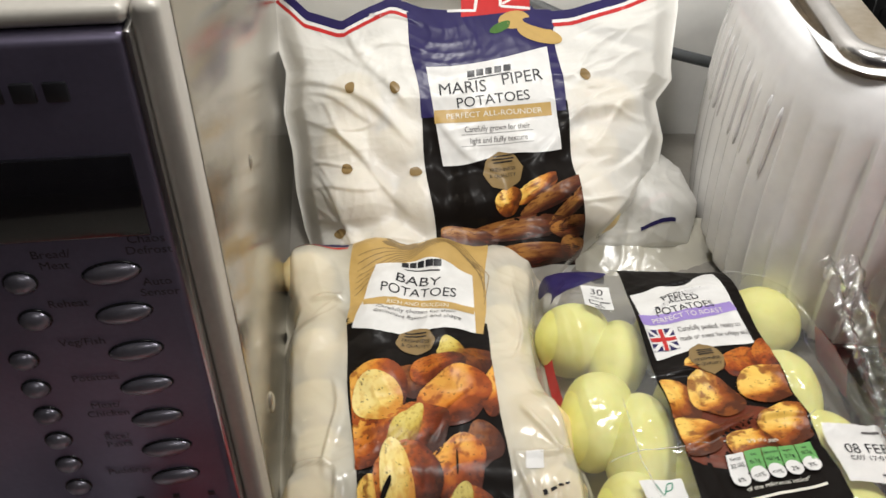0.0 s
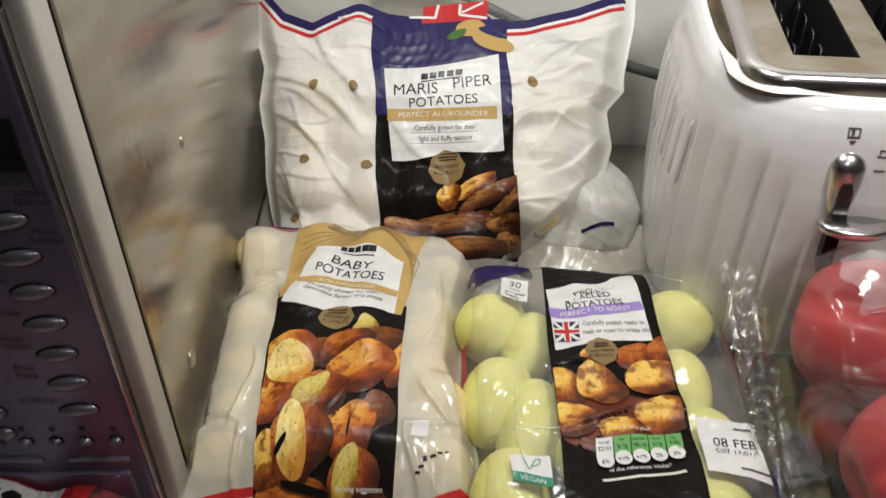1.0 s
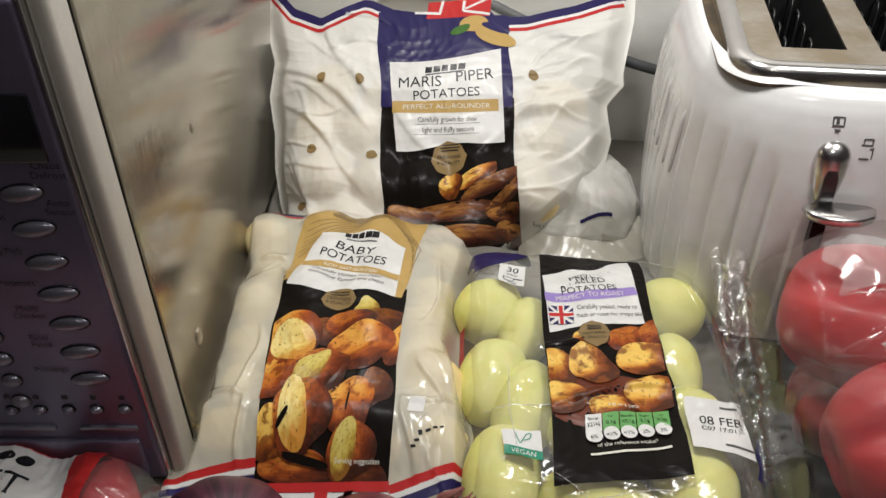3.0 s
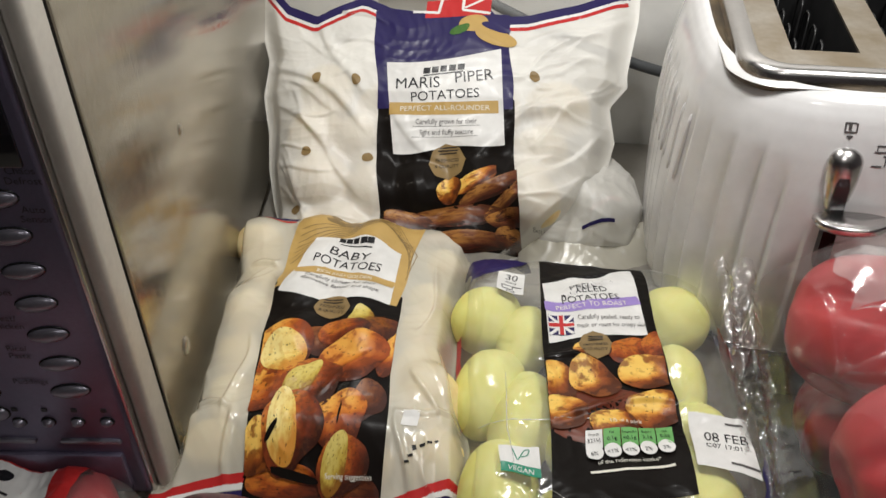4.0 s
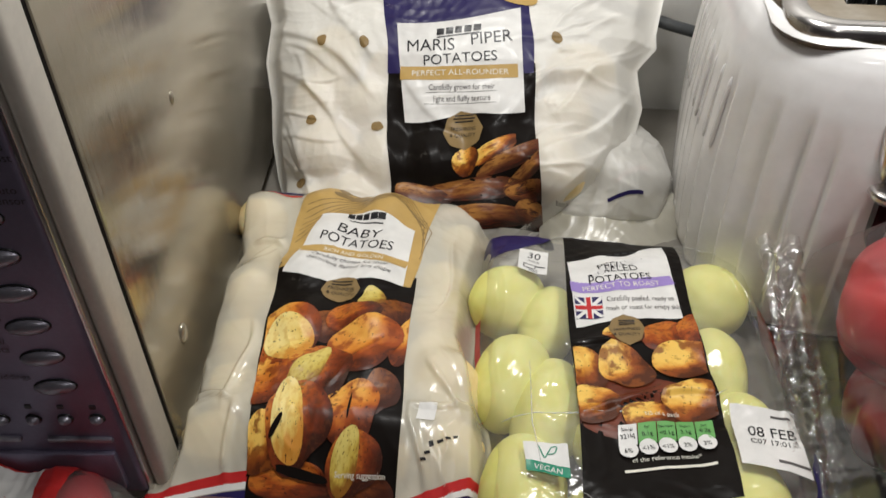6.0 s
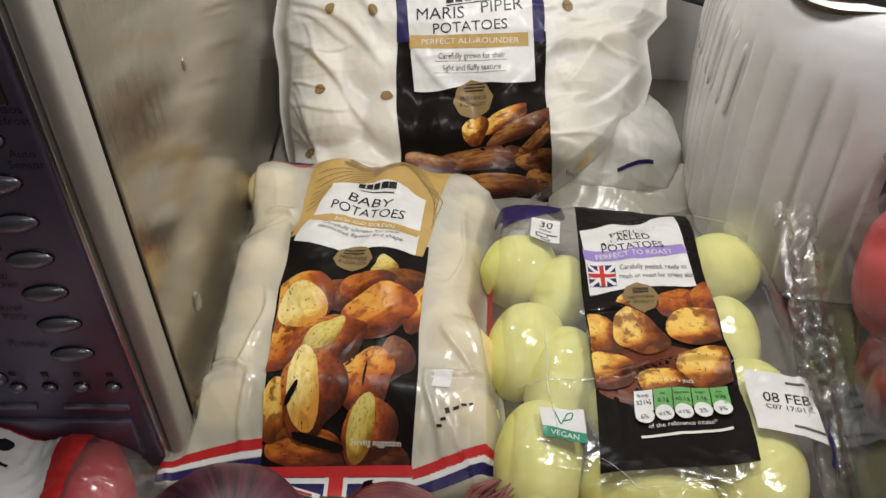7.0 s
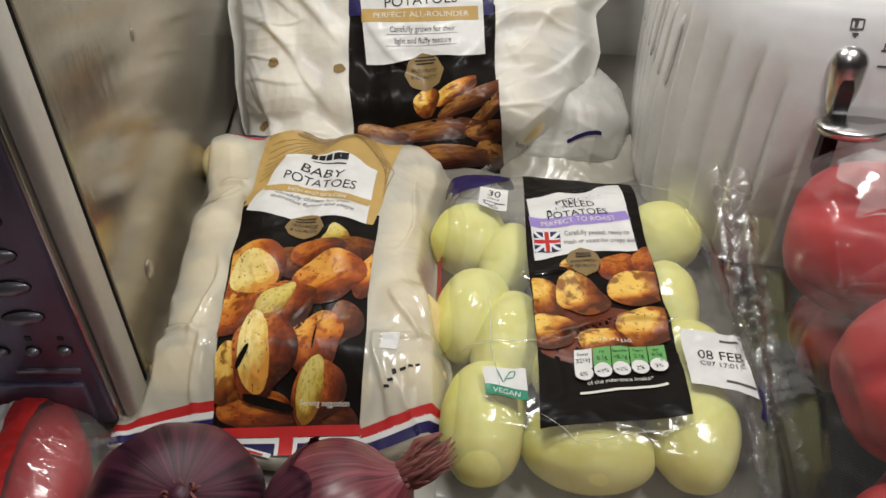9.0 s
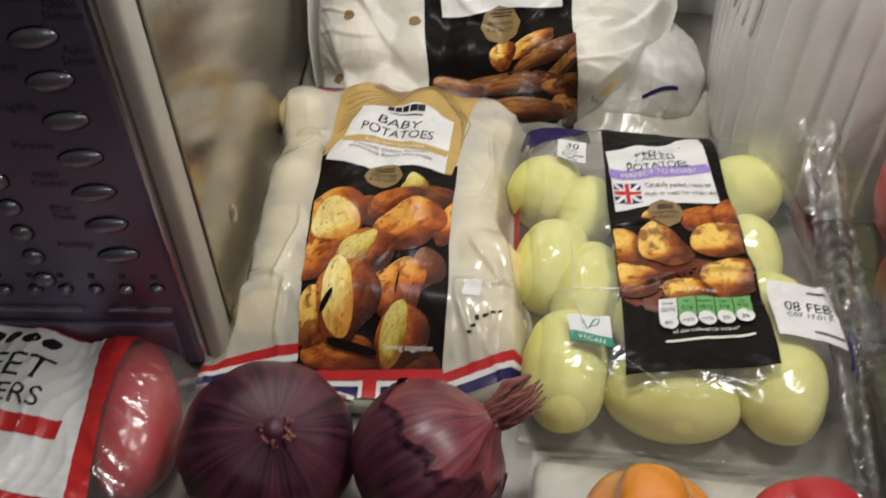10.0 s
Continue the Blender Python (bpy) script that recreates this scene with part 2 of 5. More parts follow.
M_BOWL = photo("photo_bowl", [(0.0, (0.10, 0.02, 0.01)), (0.6, (0.16, 0.035, 0.015)), (1.0, (0.05, 0.012, 0.01))])


# ---- builders ----
def link_mesh(name, verts, faces, mat, parent=None, label="", smooth=True, uvs=None):
    me = bpy.data.meshes.new(name)
    me.from_pydata([tuple(v) for v in verts], [], faces)
    me.materials.append(mat)
    if uvs is not None:
        layer = me.uv_layers.new(name="UVMap")
        for lp in me.loops:
            layer.data[lp.index].uv = uvs[lp.vertex_index]
    if smooth:
        me.polygons.foreach_set("use_smooth", [True] * len(me.polygons))
    ob = new(name, me)
    if parent is not None:
        ob.parent = parent
    if label:
        ob["label"] = label
    return ob


def part(name, bm, mat, parent=None, label="", smooth=True):
    me = bpy.data.meshes.new(name)
    bmesh.ops.recalc_face_normals(bm, faces=bm.faces)
    bm.to_mesh(me)
    bm.free()
    me.materials.append(mat)
    if smooth:
        me.polygons.foreach_set("use_smooth", [True] * len(me.polygons))
        me.set_sharp_from_angle(angle=radians(38))
    ob = new(name, me)
    if parent is not None:
        ob.parent = parent
    if label:
        ob["label"] = label
    return ob


def box(bm, x0, x1, y0, y1, z0, z1, bevel=0.0, seg=2):
    vs = bmesh.ops.create_cube(bm, size=1)["verts"]
    for v in vs:
        v.co = Vector(((x0 + x1) / 2 + v.co.x * (x1 - x0), (y0 + y1) / 2 + v.co.y * (y1 - y0), (z0 + z1) / 2 + v.co.z * (z1 - z0)))
    if bevel:
        es = list({e for v in vs for e in v.link_edges})
        bmesh.ops.bevel(bm, geom=es, offset=bevel, segments=seg, affect="EDGES", profile=0.5)
    return bm


def block(name, x0, x1, y0, y1, z0, z1, mat, parent=None, label="", bevel=0.0, seg=2):
    return part(name, box(bmesh.new(), x0, x1, y0, y1, z0, z1, bevel, seg), mat, parent, label)


def loft(rings, closed_ends=True):
    """Faces between rings of equal length."""
    n = len(rings[0])
    verts = [p for r in rings for p in r]
    faces = []
    for i in range(len(rings) - 1):
        for j in range(n):
            a, b2 = i * n + j, i * n + (j + 1) % n
            faces.append((a, b2, b2 + n, a + n))
    if closed_ends:
        faces.append(tuple(range(n - 1, -1, -1)))
        faces.append(tuple(range((len(rings) - 1) * n, len(rings) * n)))
    return verts, faces


def tube(points, radius, mat, name, parent=None, label="", seg=10):
    rings = []
    pts = [Vector(p) for p in points]
    for i, p in enumerate(pts):
        d = (pts[min(i + 1, len(pts) - 1)] - pts[max(i - 1, 0)]).normalized()
        side = d.cross(Vector((0.31, 0.2, 0.93))).normalized()
        up = side.cross(d)
        r = radius[i] if isinstance(radius, (list, tuple)) else radius
        rings.append([p + (side * math.cos(a) + up * math.sin(a)) * r for a in (2 * math.pi * k / seg for k in range(seg))])
    return link_mesh(name, *loft(rings), mat, parent, label)


def thing(name, m, label, category, group=""):
    ob = new(name)
    ob.empty_display_size = 0.02
    ob.matrix_world = m
    return tagged(ob, label, category, group)


def wrinkle(p, q, seed, scale, amp, ridged=True):
    """Creases of a film: warped waves in many directions."""
    rng = np.random.RandomState(seed)
    out = np.zeros_like(p)
    wx = 0.15 / scale * np.sin(p * scale * 3.1 + rng.rand() * 6) + 0.12 / scale * np.sin(q * scale * 4.3 + rng.rand() * 6)
    for i in range(7):
        a, f, ph = rng.rand() * math.pi, scale * (0.6 + 1.8 * rng.rand()), rng.rand() * 6.28
        s = np.sin(((p + wx) * math.cos(a) + (q - wx) * math.sin(a)) * 6.28 * f + ph)
        gate = 0.5 + 0.5 * np.sin((p * math.sin(a + 0.6) - q * math.cos(a + 0.6)) * 6.28 * scale * 0.45 + ph * 2)
        out += ((1 - np.abs(s)) ** 2 - 0.33 if ridged else s) * gate / (1 + 0.25 * i)
    return out * amp / 2.2


class Bag:
    """A film bag over its contents: a height field over a plane, on which the print lies."""

    def __init__(self, m, q0, q1, left, right, rim, high, lumps, seed, power=(4, 6, 0.55), crease=(30, 0.0022), soft=0.0035, tilt=None, folds=(), floor=None, foot=0.06):
        self.floor, self.foot = floor, foot
        self.folds = folds
        self.m, self.q0, self.q1, self.left, self.right = m, q0, q1, left, right
        self.rim, self.high, self.lumps, self.seed = rim, high, lumps, seed
        self.power, self.crease, self.soft, self.tilt = power, crease, soft, tilt

    def env(self, p, q):
        l, r = self.edges(q)
        u = np.clip((2 * p - l - r) / (r - l), -1, 1)
        v = np.clip((q - self.q0) / (self.q1 - self.q0), 0, 1)
        a, b, c = self.power
        e = np.maximum(0, (1 - np.abs(u) ** a) * (1 - np.abs(2 * v - 1) ** b)) ** c
        t = np.clip((1 - np.abs(u)) / 0.14, 0, 1) * np.clip(np.minimum(v / self.foot, (1 - v) / 0.06), 0, 1)
        return u, v, e, t * t * (3 - 2 * t)

    def edges(self, q):
        qs = [a for a, _ in self.left]
        return np.interp(q, qs, [b for _, b in self.left]), np.interp(q, [a for a, _ in self.right], [b for _, b in self.right])

    def height(self, p, q):
        p, q = np.asarray(p, float), np.asarray(q, float)
        u, v, e, t = self.env(p, q)
        h = self.rim + self.high * e
        if self.tilt:
            h = h + self.tilt(p, q) * e
        k = self.soft
        if not self.lumps:
            acc = None
        else:
            acc = np.exp(np.clip(h / k, -60, 60))
        for cx, cy, cz, a, b, c, ang in self.lumps:
            ca, sa = math.cos(ang), math.sin(ang)
            x, y = (p - cx) * ca + (q - cy) * sa, -(p - cx) * sa + (q - cy) * ca
            rr = np.sqrt((x / a) ** 2 + (y / b) ** 2)
            top = np.where(rr < 0.8, np.sqrt(np.maximum(0, 1 - np.minimum(rr, 0.8) ** 2)), 0.6 - 1.333 * (rr - 0.8))
            acc = acc + np.exp(np.clip((cz + c * top + 0.001) / k, -60, 60))
        z = h if acc is None else k * np.log(acc)
        z = self.rim + (z - self.rim) * t
        for x0, y0, x1, y1, wide, amp in self.folds:
            ln = math.hypot(x1 - x0, y1 - y0)
            dx, dy = (x1 - x0) / ln, (y1 - y0) / ln
            along = ((p - x0) * dx + (q - y0) * dy) / ln
            bow = 0.06 * ln * np.sin(along * 5 + x0 * 90)
            off = -(p - x0) * dy + (q - y0) * dx - bow
            fade = np.clip(along / 0.25, 0, 1) * np.clip((1 - along) / 0.25, 0, 1)
            # a steep side and a slow one
            z = z + amp * fade * np.exp(-np.where(off > 0, off / wide, off / (wide * 0.30)) ** 2)
        fine = wrinkle(p, q, self.seed, self.crease[0], self.crease[1]) + wrinkle(p, q, self.seed + 1, self.crease[0] * 0.45, self.crease[1] * 1.2, False)
        z = z + fine * (0.35 + 0.65 * t)
        if self.floor:
            # keeps clear of the worktop that the leaning bag stands on
            z = np.maximum(z, (0.0015 - q * self.floor[0]) / self.floor[1])
        return z

    def at(self, p, q, off):
        h = self.height(p, q) + off * 0.34
        return np.stack([p, q, h], -1)

    def film(self, name, mat, parent, nu=110, nv=120, back=0.8, label="", span=None, lo=None, hi=None):
        u, v = np.meshgrid(np.linspace(-1, 1, nu), np.linspace(0, 1, nv))
        q = self.q0 + (self.q1 - self.q0) * v
        if lo is not None:
            q = lo(u) + (hi(u) - lo(u)) * v
        l, r = self.edges(q)
        p = (l + r) / 2 + u * (r - l) / 2
        front = self.at(p, q, 0.0).reshape(-1, 3)
        _, _, e, t = self.env(p, q)
        under = np.stack([p, q, self.rim - back * self.rim * np.minimum(1, e * 1.5) - 0.0006], -1).reshape(-1, 3)
        n = nu * nv
        faces = []
        for j in range(nv - 1):
            for i in range(nu - 1):
                a = j * nu + i
                faces.append((a, a + 1, a + nu + 1, a + nu))
        if back:
            faces += [(b + n, a + n, d + n, c + n) for a, b, c, d in [(f[0], f[1], f[2], f[3]) for f in faces]]
            rim = [i for i in range(nu)] + [j * nu + nu - 1 for j in range(1, nv)] + [(nv - 1) * nu + i for i in range(nu - 2, -1, -1)] + [j * nu for j in range(nv - 2, 0, -1)]
            faces += [(rim[i - 1], rim[i - 1] + n, rim[i] + n, rim[i]) for i in range(len(rim))]
            verts = np.concatenate([front, under])
        else:
            verts = front
        uv = [(a[0], a[1]) for a in verts]
        return link_mesh(name, verts, faces, mat, parent, label, uvs=uv)

    def sheet(self, name, corners, mat, parent, off=0.0005, n=30, m=30, wave=0.0, label="", edge=None):
        """A printed quadrilateral: corners top left, top right, bottom right, bottom left."""
        tl, tr, br, bl = [np.array(c, float) for c in corners]
        n = max(4, int(max(np.linalg.norm(tr - tl), np.linalg.norm(br - bl)) / 0.0014))
        m = max(4, int(max(np.linalg.norm(bl - tl), np.linalg.norm(br - tr)) / 0.0014))
        s, t = np.meshgrid(np.linspace(0, 1, n), np.linspace(0, 1, m))
        g = (tl[None, None] * ((1 - s) * (1 - t))[..., None] + tr * (s * (1 - t))[..., None] + br * (s * t)[..., None] + bl * ((1 - s) * t)[..., None])
        p, q = g[..., 0], g[..., 1]
        if wave:
            p = p + wave * np.sin(t * 9 + 1.3) * (np.abs(2 * s - 1)) * 0.8
            q = q + wave * np.sin(s * 8 + 0.4) * (1 - t)
        if edge is not None:
            q = q + edge(s, t)
        verts = self.at(p, q, off).reshape(-1, 3)
        faces = [(j * n + i, (j + 1) * n + i, (j + 1) * n + i + 1, j * n + i + 1) for j in range(m - 1) for i in range(n - 1)]
        uv = [(a, b) for a, b in zip(s.ravel() * 2 - 1, 1 - t.ravel() * 2)]
        return link_mesh(name, verts, faces, mat, parent, label, uvs=uv)

    def blob(self, name, cx, cy, a, b, ang, mat, parent, off=0.0008, seed=0, rough=0.08, seg=28, rings=5, label="", poly=0, clip=None):
        rng = random.Random(seed)
        rings, seg = max(rings, int(max(a, b) / 0.0012)), max(seg, 36)
        w = [(rng.uniform(-1, 1) * rough / (k - 1), rng.uniform(0, 6.28), k) for k in range(2, 6)]
        pq, uv = [(cx, cy)], [(0, 0)]
        for i in range(1, rings + 1):
            for k in range(seg):
                th = 2 * math.pi * k / seg
                r = i / rings * (1 + sum(x * math.sin(kk * th + ph) for x, ph, kk in w))
                if poly:
                    step = math.pi / poly
                    r *= 1 / math.cos((th % (2 * step)) - step) * 0.96
                x, y = a * r * math.cos(th), b * r * math.sin(th)
                pq.append((cx + x * math.cos(ang) - y * math.sin(ang), cy + x * math.sin(ang) + y * math.cos(ang)))
                uv.append((i / rings * math.cos(th), i / rings * math.sin(th)))
        arr = np.array(pq)
        if clip:
            (la, lb), (ra, rb), (qa, qb) = clip
            k = (arr[:, 1] - qa) / (qb - qa)
            arr[:, 0] = np.clip(arr[:, 0], la + (lb - la) * k, ra + (rb - ra) * k)
        verts = self.at(arr[:, 0], arr[:, 1], off)
        faces = [(0, 1 + k, 1 + (k + 1) % seg) for k in range(seg)]
        for i in range(rings - 1):
            o = 1 + i * seg
            faces += [(o + k, o + seg + k, o + seg + (k + 1) % seg, o + (k + 1) % seg) for k in range(seg)]
        return link_mesh(name, verts, faces, mat, parent, label, uvs=uv)

    def ribbon(self, name, pts, width, mat, parent, off=0.0009, label="", n=60):
        """A printed band along a line."""
        arr = np.array(pts, float)
        d = np.concatenate([[0], np.cumsum(np.linalg.norm(np.diff(arr, axis=0), axis=1))])
        n = max(6, int(d[-1] / 0.0014))
        s = np.linspace(0, d[-1], n)
        p, q = np.interp(s, d, arr[:, 0]), np.interp(s, d, arr[:, 1])
        tx, ty = np.gradient(p), np.gradient(q)
        ln = np.hypot(tx, ty)
        nx, ny = -ty / ln, tx / ln
        rows = [self.at(p + nx * width * k, q + ny * width * k, off) for k in (-0.5, -0.17, 0.17, 0.5)]
        verts = np.concatenate(rows)
        faces = [(r * n + i, r * n + i + 1, (r + 1) * n + i + 1, (r + 1) * n + i) for r in range(3) for i in range(n - 1)]
        return link_mesh(name, verts, faces, mat, parent, label)

    def crease_line(self, pts, radius, mat, parent, name="film_fold"):
        """A sharp standing fold of the film, its bright glint given by pale colour."""
        arr = np.array(pts, float)
        d = np.concatenate([[0], np.cumsum(np.linalg.norm(np.diff(arr, axis=0), axis=1))])
        s = np.linspace(0, d[-1], 50)
        p, q = np.interp(s, d, arr[:, 0]), np.interp(s, d, arr[:, 1])
        q = q + 0.0006 * np.sin(s * 140) + 0.0002 * np.sin(s * 420)
        return tube(self.at(p, q, 0.0034), [0.7 * radius * (0.4 + 0.6 * math.sin(math.pi * i / 49)) * (0.7 + 0.3 * math.sin(i * 1.9)) for i in range(50)], mat, name, parent, "", 8)

    def words(self, text, at, right, size, mat, parent, off=0.0014, bend=0.0, align="CENTER", name="lettering", squeeze=1.0):
        me = text_mesh(text, size, align, squeeze)
        rx, ry = right
        ln = math.hypot(rx, ry)
        rx, ry = rx / ln, ry / ln
        co = np.zeros(len(me.vertices) * 3)
        me.vertices.foreach_get("co", co)
        co = co.reshape(-1, 3)
        y = co[:, 1] + bend * co[:, 0] ** 2
        p, q = at[0] + co[:, 0] * rx - y * ry, at[1] + co[:, 0] * ry + y * rx
        co = self.at(p, q, off)
        me.vertices.foreach_set("co", co.ravel())
        me.materials.clear()
        me.materials.append(mat)
        ob = new(name, me)
        ob.parent = parent
        return ob


def text_mesh(text, size, align="CENTER", squeeze=1.0):
    cu = bpy.data.curves.new("type", "FONT")
    cu.body, cu.size, cu.align_x, cu.resolution_u = text, size, align, 3
    ob = bpy.data.objects.new("type", cu)
    scene.collection.objects.link(ob)
    me = bpy.data.meshes.new_from_object(ob.evaluated_get(bpy.context.evaluated_depsgraph_get()))
    bpy.data.objects.remove(ob)
    for v in me.vertices:
        v.co.x *= squeeze
    bm = bmesh.new()
    bm.from_mesh(me)
    bmesh.ops.triangulate(bm, faces=bm.faces)
    for _ in range(3):
        long = [e for e in bm.edges if e.calc_length() > 0.0028]
        if long:
            bmesh.ops.subdivide_edges(bm, edges=long, cuts=1)
            bmesh.ops.triangulate(bm, faces=[f for f in bm.faces if len(f.verts) > 3])
    bm.to_mesh(me)
    bm.free()
    return me


def tuber(name, c, radii, ang, mat, label, category, group, seed, m=None, dents=0.05):
    """A potato: an egg with hollows and flats."""
    bm = bmesh.new()
    bmesh.ops.create_icosphere(bm, subdivisions=4, radius=1)
    for v in bm.verts:
        n = v.co.normalized()
        d = noise.noise(n * 1.3 + Vector((seed * 3.1, 0, 0))) * dents + noise.noise(n * 3.1 + Vector((0, seed * 1.7, 0))) * dents * 0.3
        n = n * (1 + d)
        v.co = Vector((n.x * radii[0], n.y * radii[1], n.z * radii[2]))
    ob = part(name, bm, mat)
    ob.matrix_world = (m or Matrix()) @ pose(*c, 0, 0, math.degrees(ang))
    return tagged(ob, label, category, group)


# ---- setting ----
WALL_Y = 0.69
tagged(block("worktop", -1.5, 1.5, -0.05, WALL_Y, -0.04, 0.0, M_COUNTER, bevel=0.006), "pale grey speckled laminate kitchen worktop", "worktop", kind="structure")
# added unseen shell: unit front, south, west and east walls, floor and ceiling
tagged(block("base_unit_front", -1.5, 1.5, 0.0, 0.02, -0.9, -0.042, M_ROOM), "unseen plain unit front under the worktop", "unit front", kind="structure")
tagged(block("wall_north", -1.6, 1.6, WALL_Y, WALL_Y + 0.1, -0.9, CEILING, M_WALL), "white painted kitchen wall behind the worktop", "wall", kind="structure")
tagged(block("wall_south", -1.6, 1.6, -2.0, -1.9, -0.9, CEILING, M_ROOM), "unseen dark plain wall closing the room", "wall", kind="structure")
tagged(block("wall_west", -1.6, -1.5, -1.9, WALL_Y, -0.9, CEILING, M_ROOM), "unseen plain side wall closing the room", "wall", kind="structure")
tagged(block("wall_east", 1.5, 1.6, -1.9, WALL_Y, -0.9, CEILING, M_ROOM), "unseen plain side wall closing the room", "wall", kind="structure")
tagged(block("floor", -1.6, 1.6, -2.0, WALL_Y, -1.0, -0.902, M_FLOOR), "dark kitchen floor", "floor", kind="structure")
tagged(block("ceiling", -1.6, 1.6, -2.0, WALL_Y + 0.1, CEILING + 0.002, CEILING + 0.1, M_CEIL), "unseen white ceiling closing the room", "ceiling", kind="structure")


# ---- microwave ----
def microwave():
    x1, y0, top, gap = -0.086, 0.248, 0.318, 0.272
    x0, y1 = -0.56, 0.683
    mw = thing("microwave_oven", pose(x1, y0, 0), "silver microwave oven with dark metallic control panel on the worktop", "microwave")
    mw.matrix_world = Matrix()
    block("fascia", x0, x1 - 0.0095, y0, gap - 0.003, 0.014, top - 0.001, M_FASCIA, mw, "dark purple-grey metallic front panel", 0.004, 3)
    block("bezel", x1 - 0.0085, x1 + 0.001, y0 + 0.004, gap, 0.012, top + 0.006, M_BEZEL, mw, "brushed silver edge strip", 0.0032, 3)
    block("bezel_bead", x1 - 0.0108, x1 - 0.0082, y0 + 0.0008, gap - 0.006, 0.013, top - 0.001, M_CHROME, mw, "", 0.001, 2)
    block("bezel", x0, x1 - 0.009, y0 + 0.003, gap, top - 0.0005, top + 0.006, M_BEZEL, mw, "silver top strip", 0.003, 3)
    # near-black filler gives the open gap its shade by colour
    block("gasket", x0 + 0.004, x1 - 0.0012, gap + 0.0005, gap + 0.0048, 0.014, top - 0.002, M_GAPSHADE, mw, "dark strip for the shade in the gap behind the front")
    case = part("casing", box(bmesh.new(), x0, x1, gap + 0.0050, y1, 0.012, top, 0.0012, 2), M_STEEL, mw, "mirror-like stainless steel casing")
    for sy, sz, r in ((0.388, 0.174, 0.0042), (0.320, 0.063, 0.0070)):
        bm = bmesh.new()
        bmesh.ops.create_uvsphere(bm, u_segments=20, v_segments=12, radius=1)
        for v in bm.verts:
            v.co = Vector((x1 + v.co.x * r * 0.35, sy + v.co.y * r * 0.8, sz + v.co.z * r))
        part("pressed_dimple", bm, M_STEEL, mw)
    bm = bmesh.new()
    box(bm, -0.40, -0.103, y0 - 0.0015, y0 + 0.004, 0.2405, 0.2745, 0.001, 2)
    part("display", bm, M_GLASS, mw, "unlit black display window")
    # buttons
    def button(bx, bz, w, h, tilt=8):
        bm = bmesh.new()
        bmesh.ops.create_uvsphere(bm, u_segments=24, v_segments=12, radius=1)
        for v in bm.verts:
            v.co = Vector((v.co.x * w, v.co.y * 0.0032, v.co.z * h))
        bmesh.ops.transform(bm, matrix=pose(bx, y0 - 0.0006, bz, 0, -tilt, 0), verts=bm.verts)
        ring = bmesh.new()
        bmesh.ops.create_uvsphere(ring, u_segments=24, v_segments=8, radius=1)
        for v in ring.verts:
            v.co = Vector((v.co.x * (w + 0.0009), v.co.y * 0.0012, v.co.z * (h + 0.0009)))
        bmesh.ops.transform(ring, matrix=pose(bx, y0 - 0.0002, bz, 0, -tilt, 0), verts=ring.verts)
        b = part("button", bm, M_BUTTON, mw)
        part("button_surround", ring, M_BLACK, b)

    right_words = [("Chaos\nDefrost", "Bread/\nMeat"), ("Auto\nSensor", "Reheat"), ("", "Veg/Fish"), ("", "Potatoes"), ("", "Meat/\nChicken"), ("", "Rice/\nPasta"), ("", "Puddings")]

    def legend(text, lx, lz, size=0.0052):
        me = text_mesh(text, size)
        me.materials.clear()
        me.materials.append(M_INKGREY)
        ob = new("legend", me)
        ob.parent = mw
        ob.matrix_basis = pose(lx, y0 - 0.0008, lz, 90, 0, 0)

    for i, (a, b) in enumerate(right_words):
        z = BUTTON_TOP - i * BUTTON_STEP
        button(-0.1208, z, 0.0103, 0.0044)
        if a:
            legend(a, -0.1055, z + 0.0135)
        legend(b, -0.1395, z + (0.009 if "\n" in b else 0.0055))
    for i in range(2):
        button(-0.1535, BUTTON_TOP - 0.002 - i * 0.0186, 0.0056, 0.0046)
    for i in range(7):
        button(-0.1637, BUTTON_TOP - 0.0415 - i * 0.0164, 0.0051, 0.0044)
    for i in range(6):
        button(-0.1074 - 0.0159 * i, 0.0782 - 0.0004 * i, 0.0033, 0.0026, 0)
        block("pictogram", -0.1089 - 0.0159 * i, -0.1059 - 0.0159 * i, y0 - 0.0006, y0 + 0.001, 0.0855, 0.0880, M_INKGREY, mw)
    block("trim_bar", -0.137, -0.1035, y0 - 0.002, y0 + 0.002, 0.0600, 0.0635, M_BUTTON, mw, "", 0.0014)
    block("trim_bar", -0.24, -0.150, y0 - 0.002, y0 + 0.002, 0.0600, 0.0635, M_BUTTON, mw, "", 0.0014)
    block("door_button", -0.24, -0.105, y0 - 0.003, y0 + 0.002, 0.022, 0.052, M_FASCIA, mw, "large door release bar", 0.002)
    # maker's mark as plain shapes
    for i in range(5):
        block("maker_mark", -0.124 - 0.010 * i, -0.1165 - 0.010 * i, y0 - 0.0012, y0 + 0.001, 0.2950, 0.3020, M_INKGREY, mw, "plain dark mark", 0.0008)
    for fx in (x0 + 0.04, x1 - 0.03):
        for fy in (y0 + 0.05, y1 - 0.05):
            block("foot", fx - 0.012, fx + 0.012, fy - 0.012, fy + 0.012, 0.0, 0.0118, M_BLACK, mw)
    # stands a little turned on the worktop
    mw.matrix_world = pose(-0.088, 0.2505, 0, 0, 0, 6.0) @ pose(0.088, -0.2505, 0)
    return mw


BUTTON_TOP, BUTTON_STEP = 0.2238, 0.0203
microwave()


